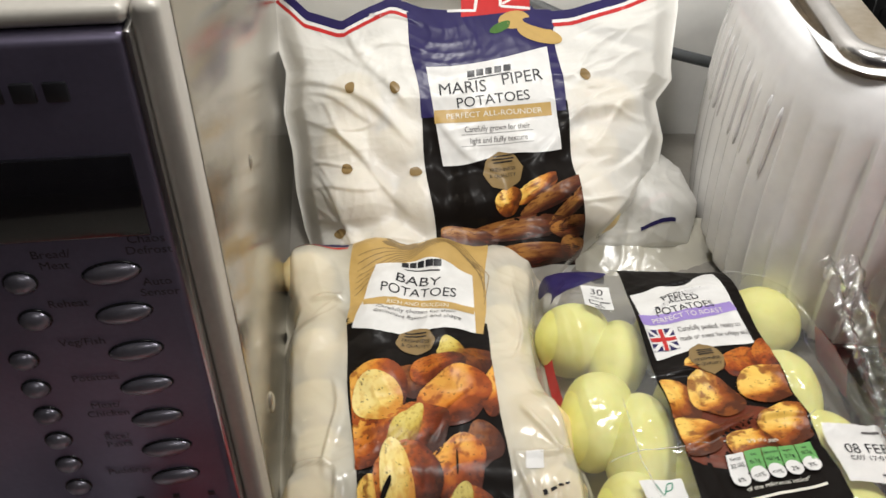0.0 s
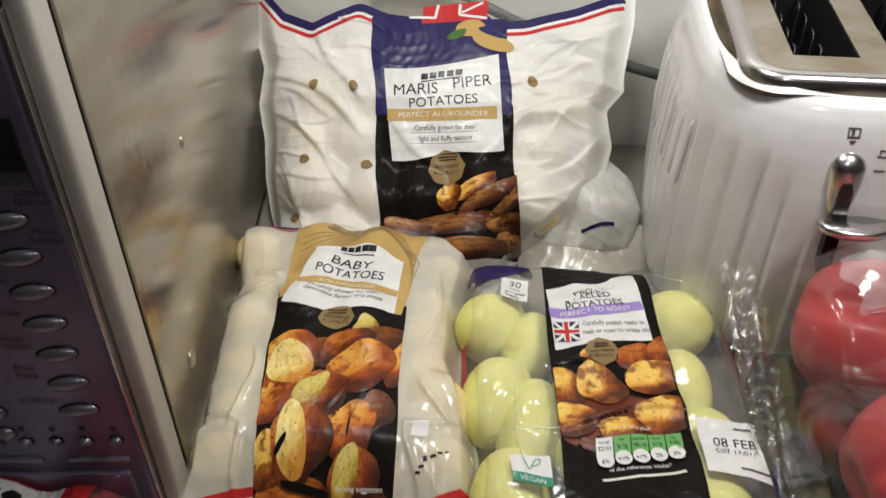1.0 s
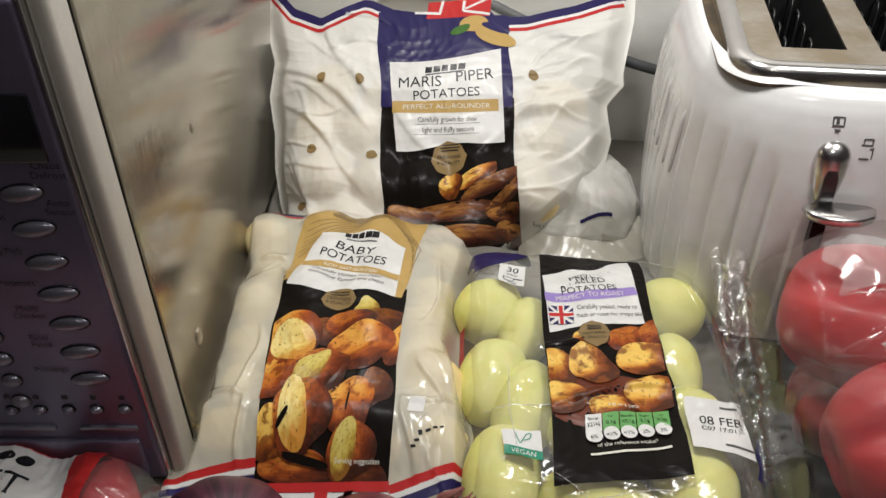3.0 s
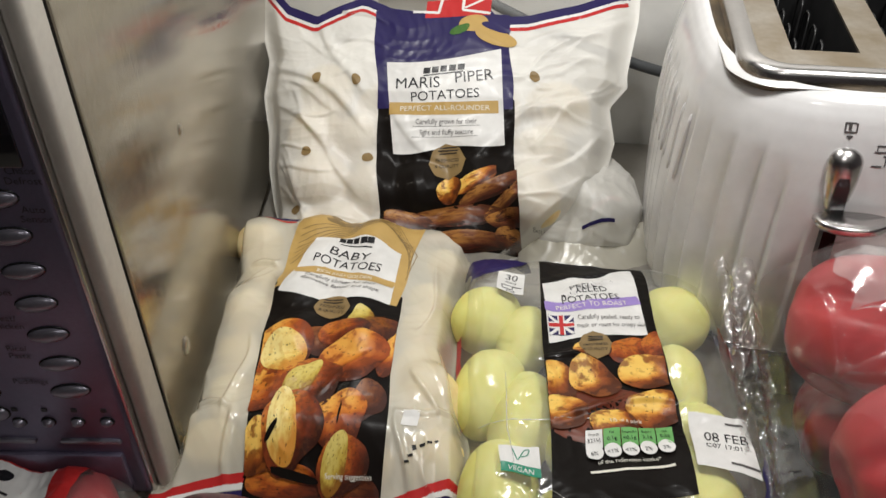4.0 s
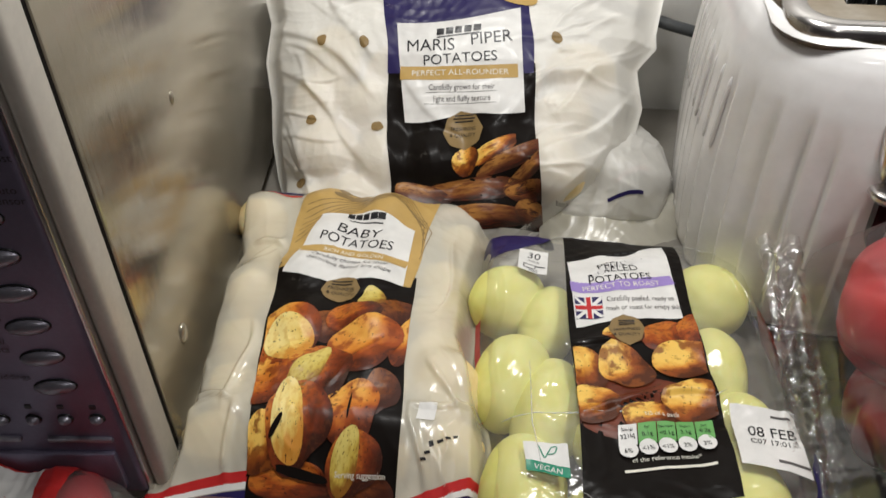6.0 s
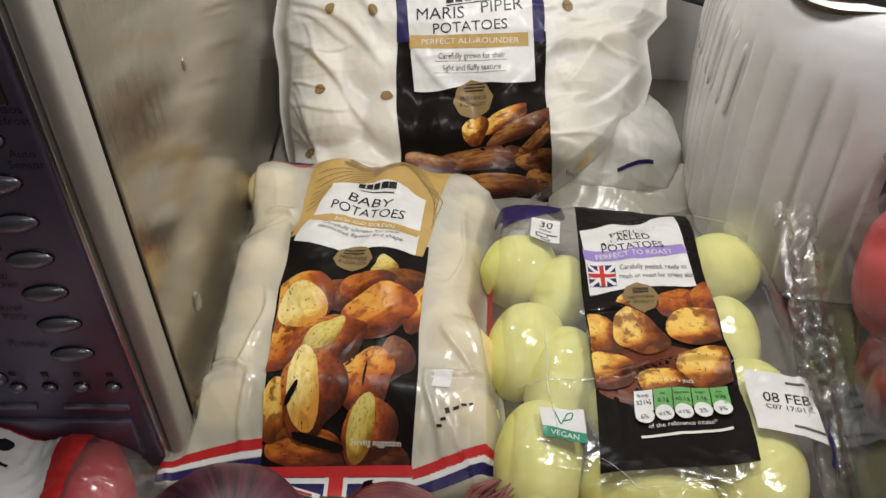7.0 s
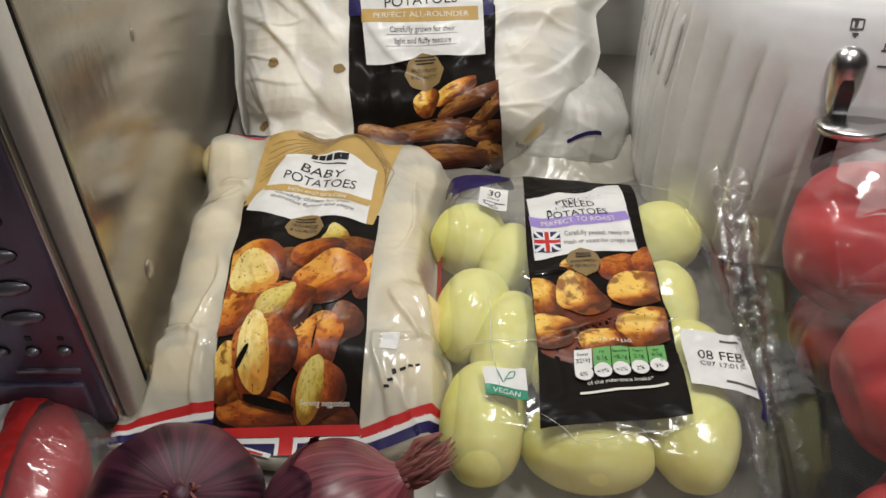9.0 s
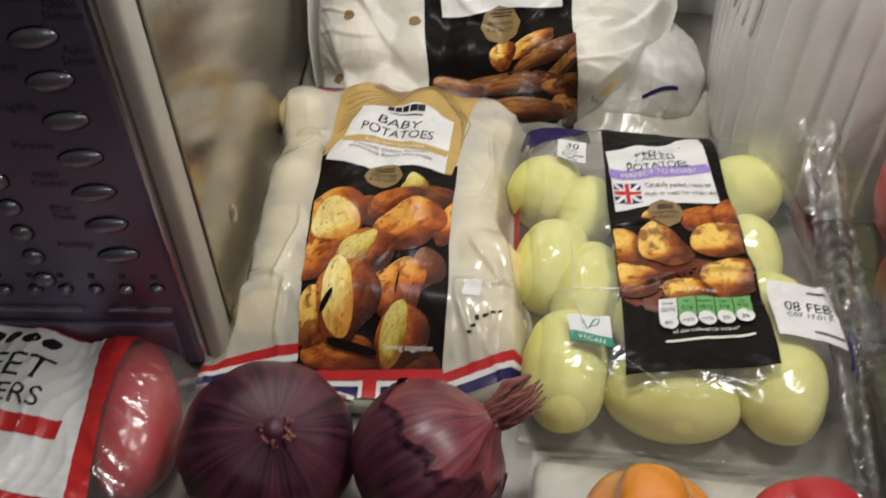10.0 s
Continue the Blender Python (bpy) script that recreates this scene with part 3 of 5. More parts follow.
# ---- toaster ----
def toaster():
    cx, cy, hw, hd = 0.303, 0.530, 0.113, 0.128
    t = thing("toaster", Matrix(), "glossy white toaster with fluted sides and steel top", "toaster")
    n = 528

    def ring(z, scale, flute, shift=0.0, ex=3.0):
        pts = []
        for k in range(n):
            a = 2 * math.pi * k / n
            ca, sa = math.cos(a), math.sin(a)
            r = (abs(ca) ** ex + abs(sa) ** ex) ** (-1 / ex)
            x, y = hw * ca * r, hd * sa * r
            # flutes fade out over the front and higher towards the sides
            side = min(1.0, max(0.0, (abs(x) / hw - 0.12) / 0.40))
            rise = 0.095 + 0.075 * side
            f = flute * min(1.0, max(0.0, (rise - z) / 0.03)) * side
            wave = ((a * 44 / (2 * math.pi)) % 1.0) ** 1.6
            d = -f * wave
            l = math.hypot(x, y)
            pts.append(Vector((cx + x * (scale + d / l), cy + shift * 0 + y * (scale + d / l), z)))
        return pts

    prof = [(0.012, 0.90), (0.014, 0.955), (0.02, 0.97), (0.05, 0.985), (0.08, 0.99), (0.10, 0.988), (0.12, 0.98), (0.14, 0.968), (0.155, 0.955), (0.168, 0.94), (0.180, 0.918), (0.190, 0.89), (0.197, 0.855), (0.2005, 0.82), (0.2012, 0.79)]
    zs = []
    for (a, s), (b, s2) in zip(prof, prof[1:]):
        for i in range(3):
            zs.append((a + (b - a) * i / 3, s + (s2 - s) * i / 3))
    zs.append(prof[-1])
    v, f = loft([ring(z, s, 0.0046) for z, s in zs], False)
    link_mesh("body", v, f, M_ENAMEL, t, "white enamelled body with vertical flutes")
    v, f = loft([ring(0.004, 0.90, 0), ring(0.0125, 0.925, 0)])
    link_mesh("base", v, f, M_BLACK, t, "dark base plate")
    for sx in (-0.07, 0.07):
        for sy in (-0.08, 0.08):
            block("foot", cx + sx - 0.01, cx + sx + 0.01, cy + sy - 0.01, cy + sy + 0.01, 0, 0.0045, M_BLACK, t)

    # a row of short upright ribs high on each flank
    def flank(y, z):
        k = np.interp(z, [h for h, _ in prof], [w for _, w in prof])
        return hw * k * (1 - (abs(y - cy) / (hd * k)) ** 3) ** (1 / 3)

    for side in (-1, 1):
        for i in range(11):
            ry = cy - 0.066 + 0.0132 * i
            lo, hi = 0.112 - 0.0010 * i, 0.163 - 0.0006 * abs(i - 4)
            tube([(cx + side * (flank(ry, lo + (hi - lo) * k / 8) - 0.0008), ry, lo + (hi - lo) * k / 8) for k in range(9)], [0.0005] + [0.0015] * 7 + [0.0005], M_ENAMEL, "vent_rib", t, "", 10)

    def rrect(hx, hy, r, z, seg=8):
        pts = []
        for qx, qy, a0 in ((1, 1, 0), (-1, 1, 90), (-1, -1, 180), (1, -1, 270)):
            for i in range(seg + 1):
                a = radians(a0 + 90 * i / seg)
                pts.append(Vector((cx + qx * (hx - r) + r * math.cos(a), cy + qy * (hy - r) + r * math.sin(a), z)))
        return pts

    # groove and raised steel surround
    v, f = loft([rrect(0.0895, 0.1015, 0.030, 0.2010), rrect(0.0865, 0.0985, 0.028, 0.1965), rrect(0.0815, 0.0935, 0.026, 0.1965)], False)
    link_mesh("groove", v, f, M_GRIME, t, "browned groove round the steel top")
    v, f = loft([rrect(0.0815, 0.0935, 0.026, 0.1955), rrect(0.0812, 0.0932, 0.026, 0.2030), rrect(0.0795, 0.0915, 0.025, 0.2062), rrect(0.0760, 0.0880, 0.023, 0.2078), rrect(0.0715, 0.0835, 0.020, 0.2072), rrect(0.0690, 0.0810, 0.018, 0.2058)], False)
    link_mesh("steel_surround", v, f, M_CHROME, t, "rounded chrome surround of the slots")
    # plate between the slots
    sl = [(-0.0490, -0.0100), (0.0100, 0.0490)]
    ys = (-0.0610, 0.0610)
    xs = [-0.0690, sl[0][0], sl[0][1], sl[1][0], sl[1][1], 0.0690]
    for i in range(5):
        for ya, yb in (((-0.081, ys[0]), (ys[1], 0.081)) if i in (1, 3) else ((-0.081, 0.081),)):
            block("top_plate", cx + xs[i], cx + xs[i + 1], cy + ya, cy + yb, 0.2035, 0.2052, M_BURNT, t, "heat-stained brushed steel plate")
    for a, b in sl:
        bm = bmesh.new()
        box(bm, cx + a - 0.001, cx + a, cy + ys[0], cy + ys[1], 0.05, 0.2034)
        box(bm, cx + b, cx + b + 0.001, cy + ys[0], cy + ys[1], 0.05, 0.2034)
        box(bm, cx + a, cx + b, cy + ys[0] - 0.001, cy + ys[0], 0.05, 0.2034)
        box(bm, cx + a, cx + b, cy + ys[1], cy + ys[1] + 0.001, 0.05, 0.2034)
        box(bm, cx + a, cx + b, cy + ys[0], cy + ys[1], 0.049, 0.05)
        part("slot_lining", bm, M_DARKSTEEL, t, "dark inside of a bread slot", False)
        for side in (0.30, 0.72):
            for k in range(5):
                wx = cx + a + (b - a) * side
                wy = cy + ys[0] + 0.014 + k * 0.023
                tube([(wx, wy, 0.06), (wx, wy, 0.186), (wx + 0.001, wy + 0.003, 0.190), (wx + 0.001, wy + 0.010, 0.190), (wx, wy + 0.013, 0.186), (wx, wy + 0.013, 0.06)], 0.0008, M_DARKSTEEL, "guard_wire", t, seg=6)
    # lever in its track
    def front(x, z):
        k = np.interp(z, [h for h, _ in prof], [w for _, w in prof])
        return cy - hd * k * (1 - (abs(x - cx) / (hw * k)) ** 3) ** (1 / 3)

    lx, fy = 0.2825, 0.4035
    bm = bmesh.new()
    bmesh.ops.create_uvsphere(bm, u_segments=28, v_segments=18, radius=1)
    for v in bm.verts:
        z = 0.1655 + v.co.z * (0.0095 if v.co.z > 0 else 0.034)
        v.co = Vector((lx + v.co.x * 0.0102, front(lx, z) + 0.001 + v.co.y * 0.0075, z))
    part("track_cap", bm, M_CHROME, t, "chrome cap over the lever track")
    rings = []
    for i in range(14):
        z = 0.096 + i * 0.0049
        y, w = front(lx, z) - 0.0068, 0.0040 if 0 < i < 13 else 0.0026
        rings.append([Vector((lx - w, y, z)), Vector((lx + w, y, z)), Vector((lx + w, y + 0.02, z)), Vector((lx - w, y + 0.02, z))])
    link_mesh("lever_track", *loft(rings), M_BLACK, t, "black lever track", False)
    seg = 28
    rings = []
    for z, k in ((0.1325, 0.70), (0.1340, 0.93), (0.1360, 1.0), (0.1378, 1.0), (0.1393, 0.97), (0.1398, 0.9)):
        rings.append([Vector((lx + 0.0075 + 0.0212 * k * math.cos(a) * (1 - 0.12 * max(0, math.sin(a))), fy - 0.008 - 0.014 * k * max(0, math.sin(a)) ** 0.6 + 0.004 * max(0, -math.sin(a)), z)) for a in (2 * math.pi * i / seg for i in range(seg))])
    link_mesh("lever", *loft(rings), M_CHROME, t, "chrome lever paddle")
    # pictograms
    for px, pz, w, h in ((-0.001, 0.1835, 0.0042, 0.0009), (-0.0045, 0.1865, 0.0005, 0.0050), (0.0027, 0.1865, 0.0005, 0.0050), (-0.001, 0.1892, 0.0032, 0.0008), (-0.0015, 0.1865, 0.0010, 0.0032), (-0.001, 0.1808, 0.0020, 0.0012), (-0.001, 0.1799, 0.0010, 0.0010),
                         (0.0210, 0.176, 0.0030, 0.0007), (0.0182, 0.1738, 0.0004, 0.0040), (0.0240, 0.1738, 0.0004, 0.0040), (0.0205, 0.1717, 0.0040, 0.0007), (0.0250, 0.1660, 0.0004, 0.0070), (0.0238, 0.1690, 0.0010, 0.0008), (0.0200, 0.1620, 0.0034, 0.0007)):
        px, pz, w = px * 0.85, 0.184 + (pz - 0.184) * 0.85, w * 0.8
        y0, y1 = front(lx + px, pz - h / 2), front(lx + px, pz + h / 2)
        v = [(lx + px + sx * w, (y0 if sz < 0 else y1) - oy, pz + sz * h / 2) for oy in (0.0004, -0.0020) for sx, sz in ((-1, -1), (1, -1), (1, 1), (-1, 1))]
        link_mesh("pictogram", v, [(0, 1, 2, 3), (7, 6, 5, 4), (0, 4, 5, 1), (1, 5, 6, 2), (2, 6, 7, 3), (3, 7, 4, 0)], M_TYPEGREY, t, "", False)
    return t


toaster()
cable = tube([(-0.04 + 0.028 * i, WALL_Y - 0.012 - 0.04 * min(1, max(0, (i - 3) / 5)), 0.149 - 0.0003 * i - 0.0075 * max(0, i - 2) ** 1.0 + 0.003 * math.sin(i * 0.9)) for i in range(12)], 0.0045, M_CABLE, "power_cable")
tagged(cable, "dark grey power cable running along the wall behind the bags", "cable")


# ---- large bag of white potatoes, leaning back ----
def large_bag():
    m = pose(0.033, 0.50, 0.0, 48, 0, 0)
    LEANING = (math.sin(radians(48)), math.cos(radians(48)))
    rng = random.Random(4)
    left = [(-0.03, -0.112), (0.0, -0.126), (0.03, -0.137), (0.06, -0.144), (0.09, -0.147), (0.12, -0.154), (0.15, -0.152), (0.19, -0.166), (0.245, -0.171)]
    right = [(-0.03, 0.045), (0.0, 0.062), (0.02, 0.084), (0.05, 0.114), (0.07, 0.128), (0.10, 0.134), (0.128, 0.128), (0.145, 0.141), (0.155, 0.140), (0.20, 0.146), (0.235, 0.146)]
    lumps = []
    for j, q in enumerate((0.012, 0.048, 0.086, 0.120)):
        lo, hi = np.interp(q, [a for a, _ in left], [b for _, b in left]) + 0.044, np.interp(q, [a for a, _ in right], [b for _, b in right]) - 0.046
        for i in range(5):
            px = lo + (hi - lo) * (i + (0.25 if j % 2 else 0)) / 4.25 + rng.uniform(-0.005, 0.005)
            lumps.append((px, q + rng.uniform(-0.005, 0.005), (0.027, 0.026, 0.012, -0.002)[j] + rng.uniform(-0.004, 0.004) - 0.006 * (abs(px) / 0.12) ** 2, 0.029, 0.024, 0.027, rng.uniform(0, 3)))
    folds = [(-0.152, 0.150, -0.050, 0.090, 0.009, 0.0060), (-0.140, 0.112, -0.045, 0.040, 0.009, 0.0065), (-0.105, 0.185, -0.062, 0.110, 0.008, 0.0040), (-0.130, 0.070, -0.075, 0.000, 0.007, 0.0055), (-0.140, 0.130, -0.075, 0.105, 0.006, 0.0030),
             (0.140, 0.150, 0.050, 0.100, 0.010, 0.0080), (0.132, 0.112, 0.060, 0.050, 0.009, 0.0065), (0.115, 0.060, 0.070, 0.000, 0.007, 0.0055), (0.142, 0.205, 0.060, 0.160, 0.009, 0.0050), (0.110, 0.130, 0.065, 0.085, 0.006, 0.0035), (-0.050, 0.110, 0.020, 0.060, 0.008, 0.0025), (0.060, 0.110, 0.010, 0.060, 0.008, 0.0025)]
    folds = [(a, b, c, d, w * 0.8, h * 0.55) for a, b, c, d, w, h in folds]
    for k in range(44):
        # fine tucks that run from the sides towards the middle
        side = -1 if k % 2 else 1
        q = rng.uniform(0.0, 0.20)
        x0 = side * rng.uniform(0.085, 0.135)
        folds.append((x0, q, x0 - side * rng.uniform(0.025, 0.06), q - rng.uniform(-0.010, 0.045), rng.uniform(0.0020, 0.0045), rng.uniform(0.0006, 0.0018)))
    bag = Bag(m, -0.030, 0.246, left, right, -0.012, 0.053, lumps, 11, (2.8, 4, 0.6), (24, 0.0010), 0.0045, lambda p, q: -0.24 * np.maximum(0, q - 0.12), folds, LEANING)
    t = thing("large_potato_bag", m, "large white plastic bag of potatoes with navy and black panel", "potato bag")
    top = lambda u: np.interp(u, [-1, -0.90, -0.80, -0.635, -0.38, -0.24, -0.045, 0.20, 0.29, 0.46, 0.70, 0.865, 1], [0.226, 0.208, 0.191, 0.180, 0.198, 0.189, 0.186, 0.200, 0.186, 0.189, 0.203, 0.216, 0.226])
    bag.film("film", M_WHITEFILM, t, 230, 200, 0.0, "creased white plastic film", lo=lambda u: np.full_like(u, -0.030), hi=top)
    bag.film("clear_top", M_FILM, t, 90, 26, 0.0, "clear crinkled top of the bag", lo=lambda u: top(u) + 0.0002, hi=lambda u: np.maximum(top(u) + 0.004, 0.232 + 0.004 * np.sin(u * 7)))
    bag.ribbon("pale_blue_strip", [(-0.030, 0.216), (0.020, 0.214)], 0.006, M_PALEBLUE, t, 0.002)
    u = np.linspace(-1, 1, 70)
    ql = top(u)
    l, r = bag.edges(ql)
    px = (l + r) / 2 + u * (r - l) / 2
    keep = np.abs(u) < 0.955
    line = [(a, b) for a, b in zip(px[keep], ql[keep])]
    bag.ribbon("blue_band", [(a, b - 0.0030) for a, b in line], 0.0072, M_INKNAVY, t, 0.0006, n=140)
    bag.ribbon("white_band", [(a, b - 0.0078) for a, b in line], 0.0026, M_INKWHITE, t, 0.0007, n=140)
    bag.ribbon("red_band", [(a, b - 0.0106) for a, b in line], 0.0032, M_INKRED, t, 0.0006, n=140)
    panel = bag.sheet("printed_panel", [(-0.0500, 0.116), (0.0532, 0.118), (0.0675, 0.004), (-0.0357, 0.002)], M_INKBLACK, t, 0.0009, 46, 70, 0.0015, "black printed panel")
    bag.sheet("navy_print", [(-0.0605, 0.186), (0.0440, 0.188), (0.0545, 0.112), (-0.0475, 0.106)], M_INKNAVY, panel, 0.0013, 40, 40, 0.0012)
    # flag at the head of the panel
    bag.sheet("flag_red", [(-0.020, 0.197), (0.030, 0.205), (0.030, 0.188), (-0.020, 0.182)], M_INKRED, panel, 0.0016, 20, 10)
    bag.ribbon("flag_white", [(-0.030, 0.187), (-0.010, 0.1875), (-0.0085, 0.1995)], 0.0022, M_INKWHITE, panel, 0.0020)
    bag.ribbon("flag_white", [(0.0085, 0.2005), (0.0085, 0.191), (0.030, 0.1895)], 0.0022, M_INKWHITE, panel, 0.0021)
    bag.ribbon("flag_white", [(0.010, 0.193), (0.026, 0.203)], 0.0018, M_INKWHITE, panel, 0.0022)
    for i, (x, y, a, b, g) in enumerate(((0.018, 0.180, 0.012, 0.0068, 0.2), (0.036, 0.169, 0.016, 0.0070, -0.25), (0.036, 0.1775, 0.012, 0.0035, -0.3))):
        bag.blob("printed_potato", x, y, a, b, g, M_INKGOLD if i != 2 else M_INKNAVY, panel, 0.0023 + 0.0003 * i, i)
    bag.blob("printed_leaf", 0.008, 0.174, 0.0085, 0.0035, 0.5, M_INKLEAF, panel, 0.0024, 5)
    label = bag.sheet("label", [(-0.045, 0.145), (0.041, 0.158), (0.050, 0.085), (-0.033, 0.072)], M_INKWHITE, t, 0.0019, 40, 36, 0.0, "white printed label", edge=lambda s, tt: 0.004 * np.sin(s * 3.0 + 3.6) * (1 - tt) - 0.0015 * np.sin(s * 9) * tt)
    d = (0.085, 0.011)
    for i, w in enumerate((0.0052, 0.0050, 0.0046, 0.0050, 0.0052)):
        bag.sheet("maker_mark", [(-0.0160 + i * 0.0064, 0.1400 + i * 0.0012), (-0.0160 + i * 0.0064 + w, 0.1406 + i * 0.0012), (-0.0160 + i * 0.0064 + w, 0.1358 + i * 0.0012), (-0.0160 + i * 0.0064, 0.1352 + i * 0.0012)], M_TYPE, label, 0.0027, 4, 4)
    bag.ribbon("maker_mark", [(-0.0155, 0.1335), (0.014, 0.1392)], 0.0009, M_TYPE, label, 0.0027, n=12)
    bag.words("MARIS", (-0.0190, 0.1235), (1, 0.10), 0.0125, M_TYPE, label, 0.0028)
    bag.words("PIPER", (0.0230, 0.1318), (1, 0.16), 0.0125, M_TYPE, label, 0.0028)
    bag.words("POTATOES", (0.0025, 0.1160), (1, 0.13), 0.0105, M_TYPE, label, 0.0028)
    bag.ribbon("gold_band", [(-0.039, 0.1065), (-0.015, 0.1075), (0.010, 0.1095), (0.043, 0.1130)], 0.0095, M_INKGOLD, label, 0.0026)
    bag.words("PERFECT ALL-ROUNDER", (0.003, 0.1075), (1, 0.08), 0.0054, M_TYPEPALE, label, 0.0032, squeeze=1.15)
    bag.words("Carefully grown for their", (0.005, 0.0972), (1, 0.08), 0.0058, M_TYPEGREY, label, 0.0028, squeeze=0.78)
    bag.words("light and fluffy texture", (0.006, 0.0890), (1, 0.08), 0.0058, M_TYPEGREY, label, 0.0028, squeeze=0.78)
    for yy in (0.0945, 0.0862):
        bag.ribbon("rule", [(-0.020, yy - 0.001), (0.030, yy + 0.003)], 0.0003, M_TYPEGREY, label, 0.0027)
    badge = bag.blob("badge", 0.0085, 0.0685, 0.0135, 0.0135, 0.2, M_INKBRONZE, t, 0.0026, 3, 0.01, 32, 4, "bronze eight-sided seal", poly=8)
    bag.words("FRESHNESS", (0.0085, 0.0685), (1, 0.1), 0.0036, M_TYPE, badge, 0.0034)
    bag.words("& QUALITY", (0.0085, 0.0640), (1, 0.1), 0.0036, M_TYPE, badge, 0.0034)
    for k in range(3):
        bag.ribbon("badge_line", [(0.001 + 0.001 * abs(k - 1), 0.0740 + 0.0022 * k), (0.016 - 0.001 * abs(k - 1), 0.0755 + 0.0022 * k)], 0.0009, M_TYPE, badge, 0.0034, n=8)
    chips = [(0.030, 0.055, 0.022, 0.0055, 0.62), (0.046, 0.052, 0.026, 0.0070, 0.50), (0.058, 0.046, 0.024, 0.006, 0.75), (0.012, 0.047, 0.010, 0.009, 0.4), (0.022, 0.028, 0.045, 0.0075, 0.14), (-0.016, 0.022, 0.020, 0.007, -0.1), (0.058, 0.030, 0.016, 0.008, 0.2), (0.030, 0.010, 0.04, 0.008, 0.1), (0.062, 0.014, 0.016, 0.008, -0.3)]
    for i, (x, y, a, b, g) in enumerate(chips):
        bag.blob("printed_chip", x, y, a, b, g, M_GOLDEN if i in (0, 3) else M_CHIP, panel, 0.0014 + 0.00012 * i, 20 + i, 0.16, clip=((-0.036, -0.058), (0.069, 0.046), (0.0, 0.18)))
    for i, (x, y) in enumerate(((-0.099, 0.129), (-0.067, 0.128), (0.068, 0.139), (-0.100, 0.070), (-0.052, 0.068), (-0.105, 0.025))):
        bag.blob("vent_hole", x, y, 0.0035, 0.0045, 0.4 * i, M_INKBRONZE, t, 0.0022, 40 + i, 0.12, 14, 2, "punched vent hole")
    bag.words("Best before", (0.085, 0.0235), (1, 0.12), 0.004, M_TYPE, t, 0.0026)
    bag.words("09", (0.086, 0.0145), (1, 0.12), 0.009, M_TYPE, t, 0.0026)
    # back of the bag, resting on the worktop and the wall
    nb = Bag(m, -0.030, 0.246, bag.left, bag.right, -0.012, -0.050, [], 3, (8, 6, 0.45), (16, 0.004), 0.01, None, (), LEANING)
    nb.film("back_film", M_WHITEFILM, t, 60, 60, 0.0, lo=lambda u: np.full_like(u, -0.030), hi=lambda u: top(u))
    for i, (cx, cy, cz, a, b, c, ang) in enumerate(lumps):
        sink = 0.010 if cx > 0.06 else 0.0012
        tuber("potato", (cx, cy, cz - sink), (a * 0.93, b * 0.93, c * 0.95), ang, M_BABY, "cream-skinned white potato inside the large white bag", "potato", "potatoes in the large bag", i + 60, m, 0.03)
    return bag


large_bag()


def rear_bag():
    m = pose(0.158, 0.512, 0.0, 34, 0, 4)
    lumps = [(0.006, 0.034, 0.006, 0.026, 0.022, 0.026, 0), (-0.02, 0.050, 0.002, 0.024, 0.020, 0.026, 0)]
    bag = Bag(m, 0.004, 0.088, [(0, -0.05), (0.09, -0.05)], [(0, 0.028), (0.04, 0.040), (0.07, 0.032), (0.09, 0.012)], -0.004, 0.020, lumps, 21, (4, 5, 0.5), (24, 0.003), 0.005)
    t = thing("white_potato_bag", m, "lumpy white plastic bag end with a red and blue stripe", "potato bag")
    bag.film("film", M_WHITEFILM, t, 70, 70, 0.0, "creased white plastic film")
    bag.ribbon("blue_band", [(-0.012, 0.0185), (0.002, 0.0220), (0.012, 0.0220)], 0.0026, M_INKNAVY, t, 0.0034)
    bag.ribbon("red_band", [(-0.012, 0.0215), (0.002, 0.0250), (0.012, 0.0250)], 0.0026, M_INKRED, t, 0.0060)
    flap = Bag(pose(0.165, 0.525, 0.0, 0, 0, 4), -0.05, 0.03, [(-0.05, -0.06), (0.03, -0.06)], [(-0.05, 0.045), (0.03, 0.045)], 0.004, 0.004, [], 5, (4, 4, 0.5), (22, 0.0025))
    flap.film("clear_flap", M_BABYFILM, t, 60, 40, 0.0, "pale crinkled plastic flap on the worktop")
    t.children[-1].matrix_world = pose(0.165, 0.525, 0.0, 0, 0, 4)


rear_bag()


